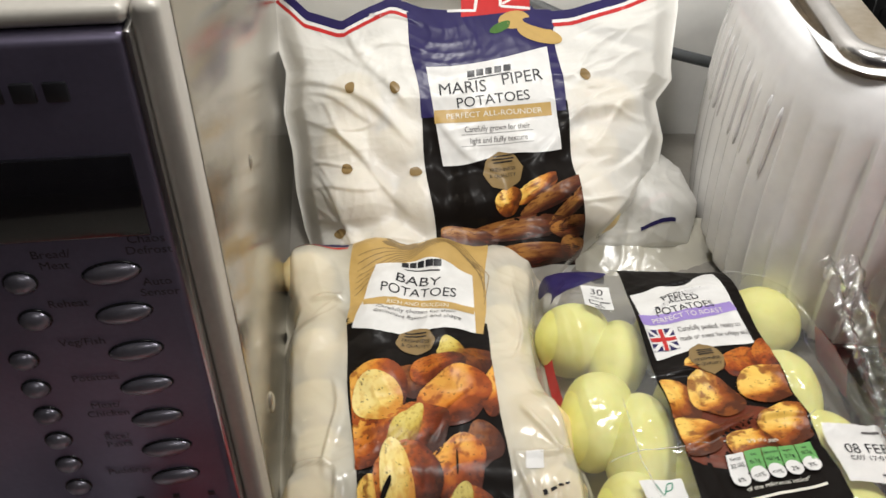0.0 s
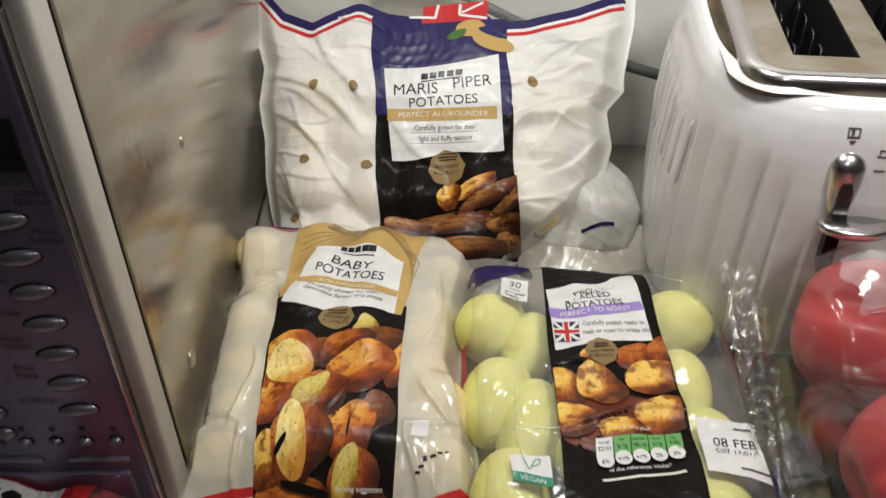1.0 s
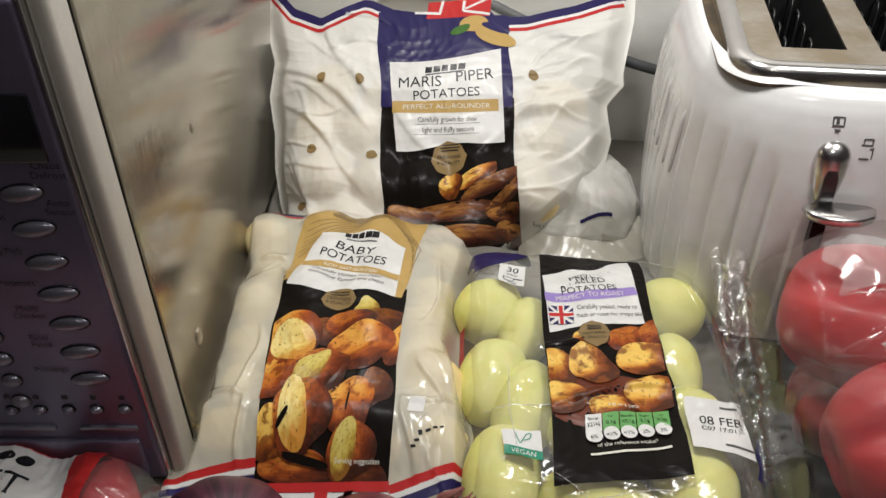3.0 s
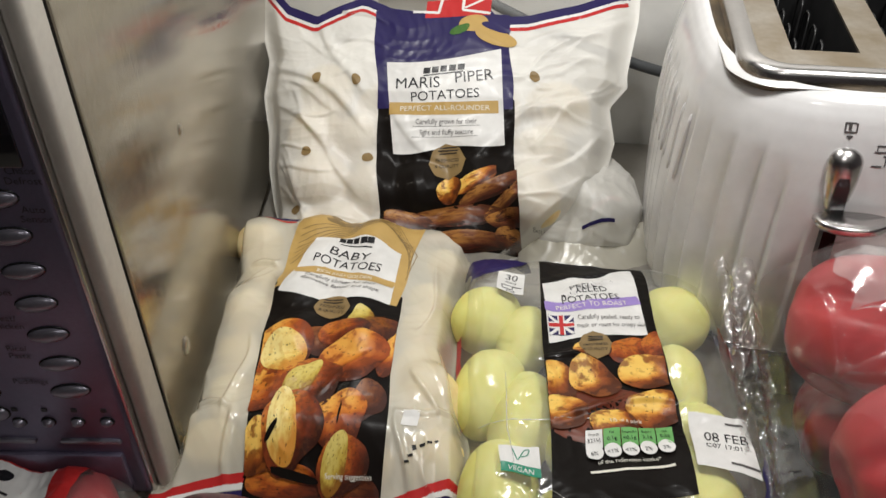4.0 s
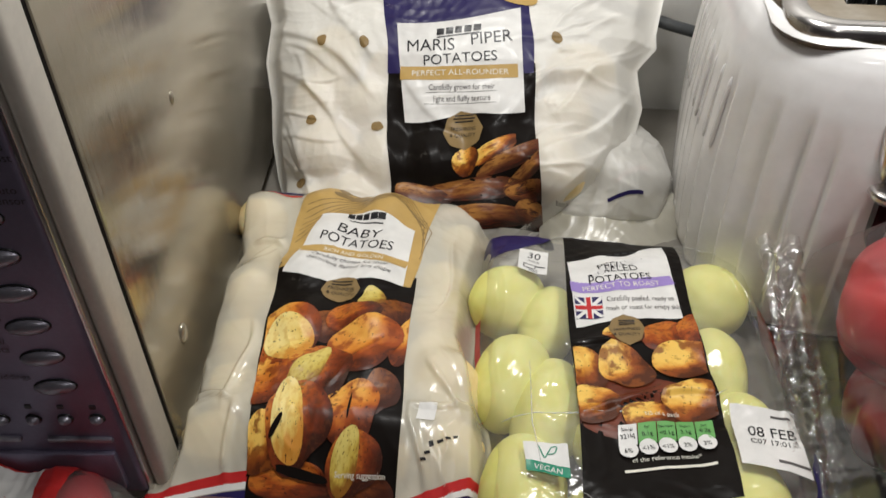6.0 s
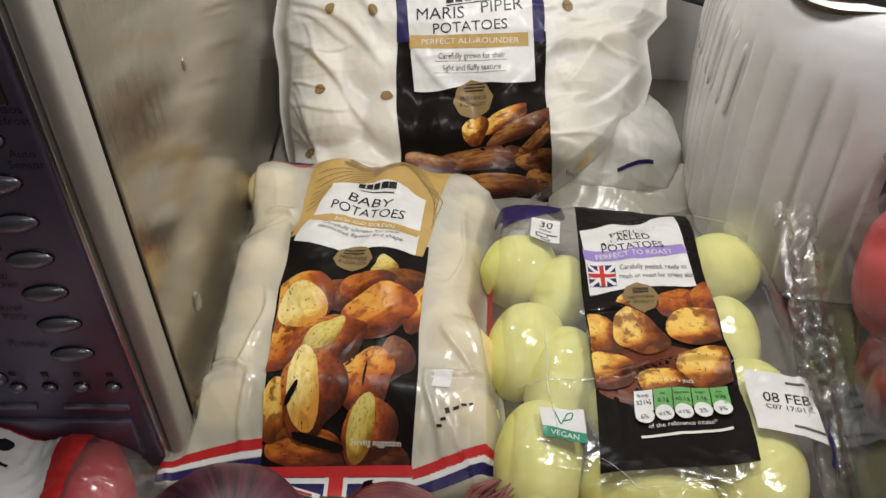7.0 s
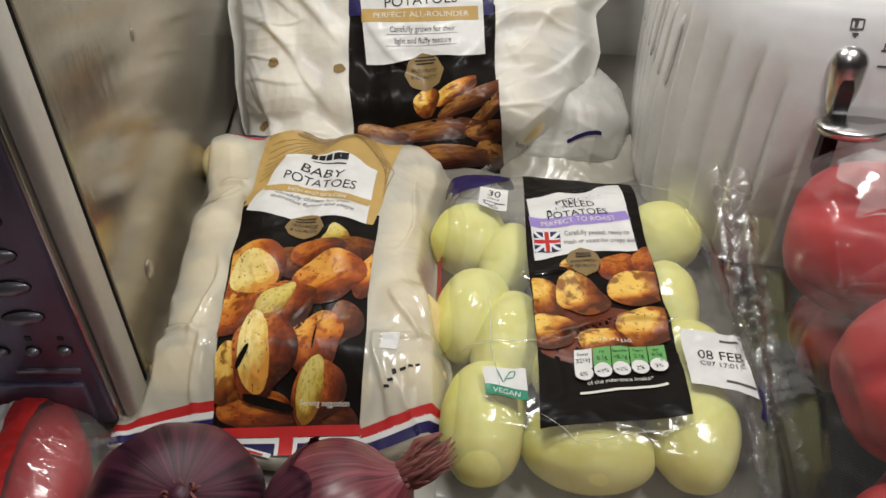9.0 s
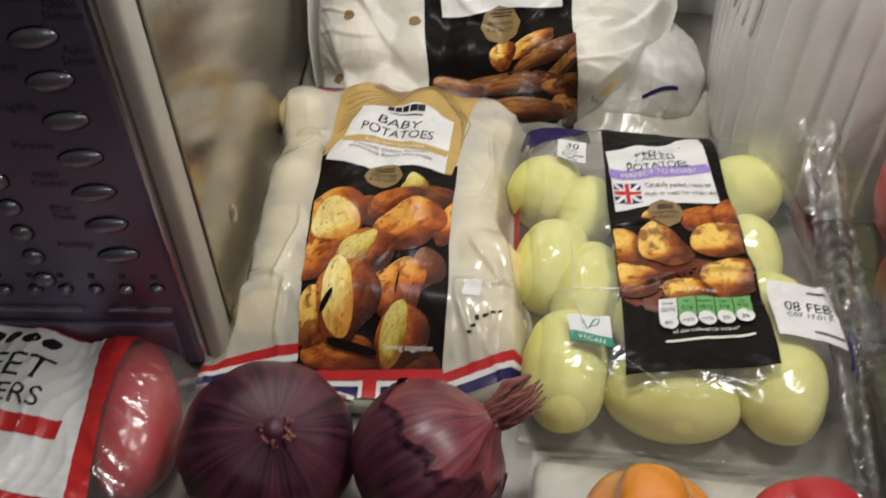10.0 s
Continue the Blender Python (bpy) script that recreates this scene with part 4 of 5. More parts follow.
# ---- bag of baby potatoes ----
def baby_bag():
    rng = random.Random(7)
    left = [(0.23, -0.097), (0.245, -0.097), (0.267, -0.093), (0.284, -0.094), (0.292, -0.090), (0.315, -0.095), (0.372, -0.101), (0.393, -0.104), (0.415, -0.102), (0.431, -0.108), (0.461, -0.114), (0.49, -0.118)]
    right = [(0.23, 0.085), (0.265, 0.087), (0.300, 0.082), (0.335, 0.074), (0.355, 0.066), (0.400, 0.064), (0.46, 0.070), (0.49, 0.082)]
    lumps = []
    for j in range(6):
        q = 0.284 + j * 0.0353
        lo, hi = np.interp(q, [a for a, _ in left], [b for _, b in left]) + 0.023, np.interp(q, [a for a, _ in right], [b for _, b in right]) - 0.023
        for i in range(4):
            r = rng.uniform(0.0180, 0.0225)
            x = lo + (hi - lo) * (i + rng.uniform(-0.10, 0.10)) / 3 + (0.006 if i == 0 and j in (1, 3) else 0)
            # a few press against the film, the others lie deeper
            proud = (i, j) in ((0, 0), (0, 5), (3, 0), (3, 1), (0, 3))
            lumps.append((min(max(x, lo), hi), q + (0.006 if i == 3 and j == 0 else 0) + (rng.uniform(-0.005, 0.005) if j else 0), (0.016 if j == 0 else 0.030 if i in (1, 2) else 0.0265 if proud else 0.0170) + rng.uniform(0, 0.004), r * rng.uniform(1.0, 1.18), r * rng.uniform(0.9, 1.0), r * (1.1 if j else 0.8), rng.uniform(0, 3)))
    folds = [(0.050, 0.440, 0.040, 0.360, 0.003, 0.0022), (0.044, 0.330, 0.066, 0.290, 0.003, 0.0026), (0.040, 0.300, 0.050, 0.250, 0.003, 0.0024), (-0.066, 0.350, -0.058, 0.280, 0.003, 0.0022), (-0.060, 0.290, -0.052, 0.250, 0.003, 0.0026), (-0.090, 0.296, -0.055, 0.286, 0.003, 0.0030),
             (0.036, 0.296, 0.080, 0.302, 0.003, 0.0026), (-0.085, 0.420, -0.060, 0.412, 0.004, 0.0028), (-0.030, 0.275, 0.010, 0.248, 0.002, 0.0008), (-0.020, 0.290, 0.030, 0.345, 0.002, 0.0007)]
    for k in range(14):
        x0, q = rng.choice((rng.uniform(-0.10, -0.06), rng.uniform(0.042, 0.078))), rng.uniform(0.25, 0.46)
        folds.append((x0, q, x0 + rng.uniform(-0.022, 0.022), q - rng.uniform(0.012, 0.045), rng.uniform(0.0016, 0.0034), rng.uniform(0.0005, 0.0013)))
    bag = Bag(Matrix(), 0.230, 0.492, left, right, 0.016, 0.035, lumps, 31, (4.6, 9, 0.45), (22, 0.0009), 0.0050, None, folds, foot=0.22)
    t = thing("baby_potato_bag", Matrix(), "milky plastic bag of baby potatoes with gold and black panel", "potato bag")
    lo = lambda u: np.interp(u, [-1, -0.6, -0.4, 0, 0.4, 0.65, 1], [0.2325, 0.2385, 0.2325, 0.2330, 0.2380, 0.2455, 0.2555])
    bag.film("film", M_BABYFILM, t, 170, 190, 0.9, "creased milky plastic film", lo=lo, hi=lambda u: 0.480 + 0.006 * np.sin(u * 5 + 1) + 0.004 * u)
    bag.film("top_seal", M_FILM, t, 90, 10, 0.0, "clear crinkled top seal", lo=lambda u: 0.4795 + 0.006 * np.sin(u * 5 + 1) + 0.004 * u, hi=lambda u: 0.491 + 0.003 * np.sin(u * 11))
    # bands along the bottom and top seams
    f = lambda x: float(np.interp(x, [-0.098, -0.071, -0.042, 0.036, 0.0586, 0.086], [0.2395, 0.2455, 0.2510, 0.2445, 0.2535, 0.2640])) - 0.0052 + 0.0006 * math.sin(x * 90)
    for x0, x1 in ((-0.097, -0.042), (0.038, 0.086)):
        xs = np.linspace(x0, x1, 12)
        bag.ribbon("blue_band", [(x, f(x) + 0.001) for x in xs], 0.0046, M_INKNAVY, t, 0.0010)
        bag.ribbon("white_band", [(x, f(x) + 0.0052) for x in xs], 0.0028, M_INKWHITE, t, 0.0010)
        bag.ribbon("red_band", [(x, f(x) + 0.0086) for x in xs], 0.0044, M_INKRED, t, 0.0010)
    g = lambda x: 0.474 + 0.006 * math.sin(x * 50 + 1) + 0.04 * x
    for x0, x1 in ((-0.116, -0.064), (0.030, 0.080)):
        xs = np.linspace(x0, x1, 10)
        bag.ribbon("blue_band", [(x, g(x) + 0.003) for x in xs], 0.0034, M_INKNAVY, t, 0.0010)
        bag.ribbon("red_band", [(x, g(x) - 0.0012) for x in xs], 0.0022, M_INKRED, t, 0.0010)
    panel = bag.sheet("printed_panel", [(-0.060, 0.392), (0.026, 0.392), (0.038, 0.2495), (-0.041, 0.2425)], M_INKBLACK, t, 0.0010, 40, 70, 0.0012, "black printed panel")
    gold = bag.sheet("gold_panel", [(-0.062, 0.472), (0.030, 0.472), (0.025, 0.384), (-0.058, 0.388)], M_INKGOLD, t, 0.0012, 40, 40, 0.001, "gold printed panel with a farm drawing")
    for i in range(7):
        bag.ribbon("field_line", [(-0.056 + 0.0, 0.452 - 0.006 * i), (-0.030, 0.460 - 0.002 * i), (-0.014 + 0.004 * i, 0.467)], 0.0006, M_INKBRONZE, gold, 0.0018, n=20)
        bag.ribbon("field_line", [(-0.006 + 0.003 * i, 0.468), (0.012 + 0.003 * i, 0.455 - 0.003 * i), (0.026, 0.446 - 0.006 * i)], 0.0005, M_INKBRONZE, gold, 0.0018, n=20)
    for x, y, a, b in ((-0.030, 0.464, 0.011, 0.0030), (-0.034, 0.470, 0.004, 0.004), (-0.022, 0.467, 0.005, 0.0035), (-0.026, 0.471, 0.006, 0.0020)):
        bag.blob("drawn_tractor", x, y, a, b, 0.05, M_INKBRONZE, gold, 0.0019, int(x * -1000), 0.15, 16, 2)
    label = bag.sheet("label", [(-0.044, 0.444), (0.019, 0.436), (0.020, 0.381), (-0.055, 0.384)], M_INKWHITE, t, 0.0021, 36, 30, 0.0, "white printed label", edge=lambda s, tt: 0.008 * np.sin(s * math.pi) * (1 - tt) - 0.003 * np.sin(s * 5) * tt)
    d = (1, -0.10)
    for i, w in enumerate((0.0045, 0.0045, 0.0042, 0.0050, 0.0052)):
        x, y = -0.0270 + i * 0.0052, 0.4425 - i * 0.0006
        bag.sheet("maker_mark", [(x, y + 0.0052), (x + w, y + 0.0047), (x + w, y), (x, y + 0.0004)], M_TYPE, label, 0.0029, 4, 4)
    bag.ribbon("maker_mark", [(-0.025, 0.4402), (-0.002, 0.4375)], 0.0009, M_TYPE, label, 0.0029, n=10)
    bag.words("BABY", (-0.0165, 0.4250), d, 0.0122, M_TYPE, label, 0.0030)
    bag.words("POTATOES", (-0.0160, 0.4150), d, 0.0103, M_TYPE, label, 0.0030, squeeze=0.95)
    bag.ribbon("gold_band", [(-0.050, 0.4085), (-0.030, 0.4105), (-0.005, 0.4075), (0.0195, 0.4025)], 0.0066, M_INKGOLD, label, 0.0028)
    bag.words("RICH AND GOLDEN", (-0.016, 0.4067), d, 0.0043, M_TYPEPALE, label, 0.0036, squeeze=1.0)
    bag.words("Carefully chosen for their", (-0.017, 0.3995), d, 0.0056, M_TYPEGREY, label, 0.0030, squeeze=0.85)
    bag.words("distinctive flavour and shape", (-0.016, 0.3933), d, 0.0056, M_TYPEGREY, label, 0.0030, squeeze=0.85)
    badge = bag.blob("badge", -0.0165, 0.3745, 0.0115, 0.0098, 0.1, M_INKBRONZE, t, 0.0027, 3, 0.01, 32, 4, "bronze seal", poly=8)
    bag.words("FRESHNESS", (-0.0165, 0.3740), d, 0.0034, M_TYPE, badge, 0.0036)
    bag.words("& QUALITY", (-0.0165, 0.3703), d, 0.0034, M_TYPE, badge, 0.0036)
    for k in range(2):
        bag.ribbon("badge_line", [(-0.023, 0.3788 + 0.0022 * k), (-0.010, 0.3778 + 0.0022 * k)], 0.0009, M_TYPE, badge, 0.0036, n=8)
    CLIP = ((-0.0405, -0.0590), (0.0375, 0.0265), (0.243, 0.390))
    # the picture runs down over the foot of the bag
    sink = lambda q: float(np.interp(q, [0.2366, 0.2428, 0.2517, 0.2617, 0.2715, 0.278, 0.29, 0.5], [0.252, 0.2565, 0.262, 0.268, 0.2745, 0.280, 0.29, 0.5]))
    # centre, half sizes, turn and kind of each potato in the printed picture, from the back to the front
    prints = [(0.0213, 0.3606, 0.0095, 0.0112, 0.3, M_DIM), (0.0043, 0.3685, 0.0072, 0.0092, 0.2, M_OLIVE), (0.0217, 0.2999, 0.0092, 0.0141, 0.1, M_DIM), (-0.0150, 0.345, 0.012, 0.011, 0.2, M_DIM), (-0.0165, 0.2380, 0.0220, 0.0098, 0.05, M_ROAST), (0.020, 0.2400, 0.014, 0.0090, -0.1, M_DIM),
              (-0.0560, 0.3265, 0.0090, 0.0130, 0.0, M_ORANGE), (-0.0035, 0.3524, 0.0140, 0.0110, 0.25, M_ROAST), (0.0071, 0.3312, 0.0165, 0.0215, -0.3, M_ORANGE), (0.0294, 0.3387, 0.0075, 0.0180, -0.15, M_ORANGE), (-0.0390, 0.3339, 0.0180, 0.0215, 0.3, M_ORANGE), (-0.0368, 0.3307, 0.0128, 0.0165, 0.35, M_CUT),
              (-0.0409, 0.3013, 0.0150, 0.0150, 0.2, M_ORANGE), (-0.0129, 0.3104, 0.0155, 0.0179, 0.1, M_ROAST), (-0.0200, 0.3096, 0.0070, 0.0161, -0.35, M_OLIVE), (-0.0357, 0.2617, 0.0105, 0.0163, 0.1, M_GOLDEN), (-0.0187, 0.2774, 0.0165, 0.0204, 0.3, M_ROAST), (-0.0242, 0.2780, 0.0088, 0.0186, 0.15, M_CUT),
              (0.0083, 0.2860, 0.0138, 0.0171, -0.3, M_ORANGE), (0.0132, 0.2525, 0.0115, 0.0185, -0.2, M_ROAST), (0.0092, 0.2540, 0.0066, 0.0161, -0.25, M_OLIVE), (-0.0131, 0.2428, 0.0150, 0.0022, -0.1, M_INKBLACK), (-0.0295, 0.2715, 0.0014, 0.0060, -0.4, M_INKBLACK), (0.0075, 0.2885, 0.0006, 0.0070, 0.0, M_INKBLACK)]
    layers = (0, 0, 0, 0, 0, 0, 1, 1, 2, 1, 2, 3, 2, 3, 4, 3, 4, 5, 3, 4, 5, 5, 6, 4)
    for i, (x, y, a, b, g, mat) in enumerate(prints):
        bag.blob("printed_potato" if mat != M_INKBLACK else "printed_herb", x, sink(y), a * 1.10, b * (1.08 if y > 0.265 else 0.86), g, mat, panel, 0.0015 + 0.0012 * layers[i], 70 + i, 0.16, clip=CLIP)
    bag.words("Serving suggestion", (0.018, 0.2570), (1, 0.05), 0.0036, M_TYPEPALE, panel, 0.0090)
    # flag at the foot
    flag = bag.sheet("flag_print", [(-0.041, 0.2425), (0.038, 0.2495), (0.038, 0.2375), (-0.041, 0.2320)], M_INKNAVY, panel, 0.0040, 24, 8)
    for a, b, w in (((-0.041, 0.2385), (0.038, 0.2455), 0.0026), ((-0.030, 0.2375), (-0.008, 0.2335), 0.0026), ((0.030, 0.2435), (0.010, 0.2375), 0.0026), ((-0.0010, 0.2440), (-0.0004, 0.2345), 0.0120)):
        bag.ribbon("flag_white", [a, b], w, M_INKWHITE, flag, 0.0054, n=10)
    for a, b, w in (((-0.041, 0.2422), (0.038, 0.2492), 0.0046), ((-0.0010, 0.2440), (-0.0004, 0.2345), 0.0075), ((-0.028, 0.2366), (-0.012, 0.2338), 0.0011)):
        bag.ribbon("flag_red", [a, b], w, M_INKRED, flag, 0.0068, n=10)
    # use-by panel printed on the side
    bag.sheet("date_patch", [(0.0440, 0.2960), (0.0535, 0.2970), (0.0530, 0.2870), (0.0435, 0.2860)], M_INKWHITE, t, 0.0014, 8, 8, 0.0, "small white printed patch")
    for k, (x, y, w, h) in enumerate(((0.0520, 0.2745, 0.0022, 0.0024), (0.0560, 0.2762, 0.0030, 0.0015), (0.0602, 0.2780, 0.0026, 0.0012), (0.0640, 0.2800, 0.0022, 0.0012), (0.0500, 0.2705, 0.0028, 0.0013), (0.0485, 0.2670, 0.0026, 0.0013))):
        bag.ribbon("date_bar", [(x, y), (x + w, y + 0.45 * w)], h, M_TYPE, t, 0.0020, n=5)
    for i, (cx, cy, cz, a, b, c, ang) in enumerate(lumps):
        tuber("baby_potato", (cx, cy, cz - 0.0012), (a * 0.93, b * 0.93, c * 0.95), ang, M_BABY, "small cream baby potato inside the milky bag", "potato", "baby potatoes in the bag", i, None, 0.13)
    return bag


baby_bag()


# ---- bag of peeled potatoes ----
def peeled_bag():
    lumps = [(0.083, 0.402, 0.028, 0.024, 0.022, 0.026, 0.3), (0.109, 0.388, 0.025, 0.018, 0.026, 0.024, -0.2), (0.090, 0.338, 0.027, 0.021, 0.031, 0.026, -0.25), (0.112, 0.318, 0.026, 0.020, 0.034, 0.026, -0.1),
             (0.102, 0.262, 0.026, 0.022, 0.036, 0.026, 0.05), (0.157, 0.252, 0.024, 0.034, 0.022, 0.024, -0.1), (0.212, 0.270, 0.026, 0.024, 0.036, 0.026, 0.15), (0.208, 0.420, 0.026, 0.024, 0.024, 0.024, -0.5),
             (0.206, 0.358, 0.027, 0.018, 0.028, 0.026, 0.1), (0.216, 0.318, 0.024, 0.021, 0.022, 0.024, 0.2), (0.150, 0.405, 0.026, 0.028, 0.024, 0.025, 0), (0.155, 0.352, 0.026, 0.030, 0.024, 0.026, 0.3), (0.155, 0.302, 0.026, 0.028, 0.024, 0.026, 0)]
    lumps = [(x, y, z, a * 1.10, b * 1.10, c, g) for x, y, z, a, b, c, g in lumps]
    bag = Bag(Matrix(), 0.222, 0.462, [(0.22, 0.080), (0.28, 0.078), (0.36, 0.062), (0.46, 0.056)], [(0.22, 0.250), (0.28, 0.260), (0.33, 0.258), (0.42, 0.238), (0.46, 0.215)],
              0.012, 0.040, lumps, 41, (8, 8, 0.45), (26, 0.0017), 0.0045, None, [(0.120, 0.300, 0.210, 0.318, 0.004, 0.003), (0.118, 0.350, 0.150, 0.345, 0.004, 0.003), (0.205, 0.440, 0.245, 0.300, 0.005, 0.004), (0.070, 0.420, 0.085, 0.300, 0.005, 0.003), (0.120, 0.400, 0.180, 0.425, 0.004, 0.003)])
    t = thing("peeled_potato_bag", Matrix(), "clear plastic bag of peeled potatoes with black printed panel", "potato bag")
    bag.film("film", M_FILM, t, 180, 190, 0.9, "crinkled clear plastic film")
    panel = bag.sheet("printed_panel", [(0.1135, 0.448), (0.184, 0.450), (0.2075, 0.256), (0.132, 0.243)], M_INKBLACK, t, 0.0010, 40, 80, 0.001, "black printed panel")
    label = bag.sheet("label", [(0.1180, 0.414), (0.1775, 0.441), (0.1860, 0.377), (0.1250, 0.360)], M_INKWHITE, t, 0.0020, 36, 36, 0.0, "white printed label", edge=lambda s, tt: (0.003 * np.sin(s * 7 + 1.0) - 0.0016 * np.sin(s * 13)) * (1 - tt) + 0.002 * np.sin(s * 5) * tt)
    d = (1, 0.24)
    for i, w in enumerate((0.0042, 0.0042, 0.0042, 0.0046)):
        x, y = 0.1420 + i * 0.0048, 0.4235 + i * 0.0021
        bag.sheet("maker_mark", [(x, y + 0.0022), (x + 0.8 * w, y + 0.0030), (x + 0.8 * w, y + 0.0008), (x, y)], M_TYPE, label, 0.0029, 4, 4)
    bag.words("PEELED", (0.1490, 0.4088), d, 0.0080, M_TYPE, label, 0.0030)
    bag.words("POTATOES", (0.1505, 0.4005), d, 0.0082, M_TYPE, label, 0.0030, squeeze=0.95)
    bag.ribbon("lilac_band", [(0.1205, 0.3915), (0.135, 0.3940), (0.150, 0.3965), (0.165, 0.4010), (0.1815, 0.4075)], 0.0080, M_INKLILAC, label, 0.0028)
    bag.words("PERFECT TO ROAST", (0.151, 0.3955), d, 0.0050, M_TYPEPALE, label, 0.0034, squeeze=1.05)
    bag.words("Carefully peeled, ready to", (0.1620, 0.3865), (1, 0.15), 0.0056, M_TYPEGREY, label, 0.0030, squeeze=0.68)
    bag.words("mash or roast for crispy skin", (0.1640, 0.3795), (1, 0.15), 0.0056, M_TYPEGREY, label, 0.0030, squeeze=0.68)
    flag = bag.sheet("flag_print", [(0.1230, 0.3840), (0.1395, 0.3875), (0.1405, 0.3700), (0.1250, 0.3665)], M_INKNAVY, label, 0.0028, 12, 12)
    bag.ribbon("flag_white", [(0.1240, 0.3752), (0.1400, 0.3788)], 0.0055, M_INKWHITE, flag, 0.0036, n=8)
    bag.ribbon("flag_white", [(0.1312, 0.3855), (0.1328, 0.3685)], 0.0045, M_INKWHITE, flag, 0.0036, n=8)
    for a, b in (((0.1233, 0.3835), (0.1402, 0.3705)), ((0.1252, 0.3670), (0.1393, 0.3870))):
        bag.ribbon("flag_white", [a, b], 0.0022, M_INKWHITE, flag, 0.0034, n=8)
    bag.ribbon("flag_red", [(0.1240, 0.3752), (0.1400, 0.3788)], 0.0030, M_INKRED, flag, 0.0040, n=8)
    bag.ribbon("flag_red", [(0.1312, 0.3855), (0.1328, 0.3685)], 0.0026, M_INKRED, flag, 0.0040, n=8)
    badge = bag.blob("badge", 0.1530, 0.3590, 0.0098, 0.0130, 0.1, M_INKBRONZE, t, 0.0050, 3, 0.01, 32, 4, "bronze eight-sided seal", poly=8)
    bag.words("FRESHNESS", (0.153, 0.3560), (1, 0.1), 0.0030, M_TYPE, badge, 0.0062)
    bag.words("& QUALITY", (0.153, 0.3520), (1, 0.1), 0.0030, M_TYPE, badge, 0.0062)
    for k in range(3):
        bag.ribbon("badge_line", [(0.1485, 0.3610 + 0.0022 * k), (0.1575, 0.3618 + 0.0022 * k)], 0.0010, M_TYPE, badge, 0.0062, n=8)
    bag.blob("printed_bowl", 0.158, 0.305, 0.036, 0.022, 0.08, M_BOWL, panel, 0.0014, 8, 0.03, clip=((0.1325, 0.1140), (0.2060, 0.1850), (0.250, 0.440)))
    prints = [(0.176, 0.357, 0.015, 0.012, 0.2), (0.192, 0.366, 0.011, 0.012, 0.5), (0.151, 0.355, 0.012, 0.008, 0), (0.1300, 0.329, 0.0130, 0.0150, 0.2), (0.1520, 0.332, 0.0145, 0.0150, 0.3), (0.1850, 0.342, 0.0170, 0.0150, 0.2), (0.1345, 0.304, 0.0150, 0.0130, -0.2), (0.1880, 0.313, 0.0160, 0.0150, 0.15), (0.1635, 0.298, 0.0125, 0.0105, 0.2)]
    for i, (x, y, a, b, g) in enumerate(prints):
        bag.blob("printed_potato", x, y, a, b, g, M_GOLDEN if i > 1 else M_ROAST, panel, 0.0026 + 0.0004 * i, 120 + i, 0.16, clip=((0.1325, 0.1140), (0.2060, 0.1850), (0.250, 0.440)))
    for line, w in (([(0.088, 0.292), (0.118, 0.297), (0.150, 0.2985), (0.185, 0.306), (0.205, 0.322)], 0.0008), ([(0.090, 0.452), (0.120, 0.446), (0.180, 0.452), (0.222, 0.430)], 0.0005), ([(0.238, 0.420), (0.246, 0.360), (0.254, 0.300)], 0.0006), ([(0.100, 0.330), (0.104, 0.290), (0.110, 0.262)], 0.0006), ([(0.128, 0.252), (0.150, 0.238), (0.200, 0.248)], 0.0005)):
        bag.crease_line(line, w, M_FOLD, t)
    # nutrition boxes
    heads = [("Energy", "6%"), ("Fat", "<1%"), ("Saturates", "<1%"), ("Sugars", "2%"), ("Salt", "3%")]
    mids = ["321kJ", "0.1g", "<0.1g", "2.1g", "0.2g"]
    for i in range(5):
        x, y = 0.1475 + i * 0.0098, 0.2830 + i * 0.0024
        up = bag.sheet("nutrition_box", [(x, y + 0.0068), (x + 0.0092, y + 0.0090), (x + 0.0098, y - 0.0030), (x + 0.0006, y - 0.0052)], M_INKWHITE if i == 0 else M_INKGREEN, panel, 0.0062, 6, 6)
        bag.blob("nutrition_percent", x + 0.0055, y - 0.0062, 0.0047, 0.0046, 0.1, M_INKWHITE, panel, 0.0064, 2, 0.0, 16, 2)
        bag.words(heads[i][0], (x + 0.0047, y + 0.0042), (1, 0.24), 0.0022, M_TYPE, up, 0.0074)
        bag.words(mids[i], (x + 0.0050, y + 0.0), (1, 0.24), 0.0034, M_TYPE, up, 0.0074)
        bag.words(heads[i][1], (x + 0.0056, y - 0.0082), (1, 0.24), 0.0036, M_TYPE, up, 0.0074)
    bag.words("1/5 of a pack", (0.170, 0.2985), (1, 0.2), 0.0036, M_TYPEPALE, panel, 0.0078)
    bag.words("of the reference intake*", (0.172, 0.2735), (1, 0.2), 0.0036, M_TYPEPALE, panel, 0.0030)
    bag.ribbon("print_line", [(0.151, 0.2640), (0.196, 0.2740)], 0.0016, M_TYPEPALE, panel, 0.0030)
    # cooking time and vegan marks, date patch
    hob = bag.sheet("hob_mark", [(0.0880, 0.4270), (0.1060, 0.4250), (0.1060, 0.4010), (0.0880, 0.4045)], M_INKWHITE, t, 0.0016, 8, 8, 0, "pale square cooking mark")
    bag.words("30", (0.0970, 0.4170), (1, -0.1), 0.0088, M_TYPE, hob, 0.0024)
    bag.words("mins", (0.0970, 0.4128), (1, -0.1), 0.0040, M_TYPE, hob, 0.0024)
    bag.words("Hob", (0.0975, 0.4030), (1, -0.1), 0.0034, M_TYPE, hob, 0.0024)
    bag.ribbon("pan_drawing", [(0.0915, 0.4100), (0.0915, 0.4065), (0.0985, 0.4055), (0.0985, 0.4090), (0.1045, 0.4085)], 0.0006, M_TYPE, hob, 0.0024, n=40)
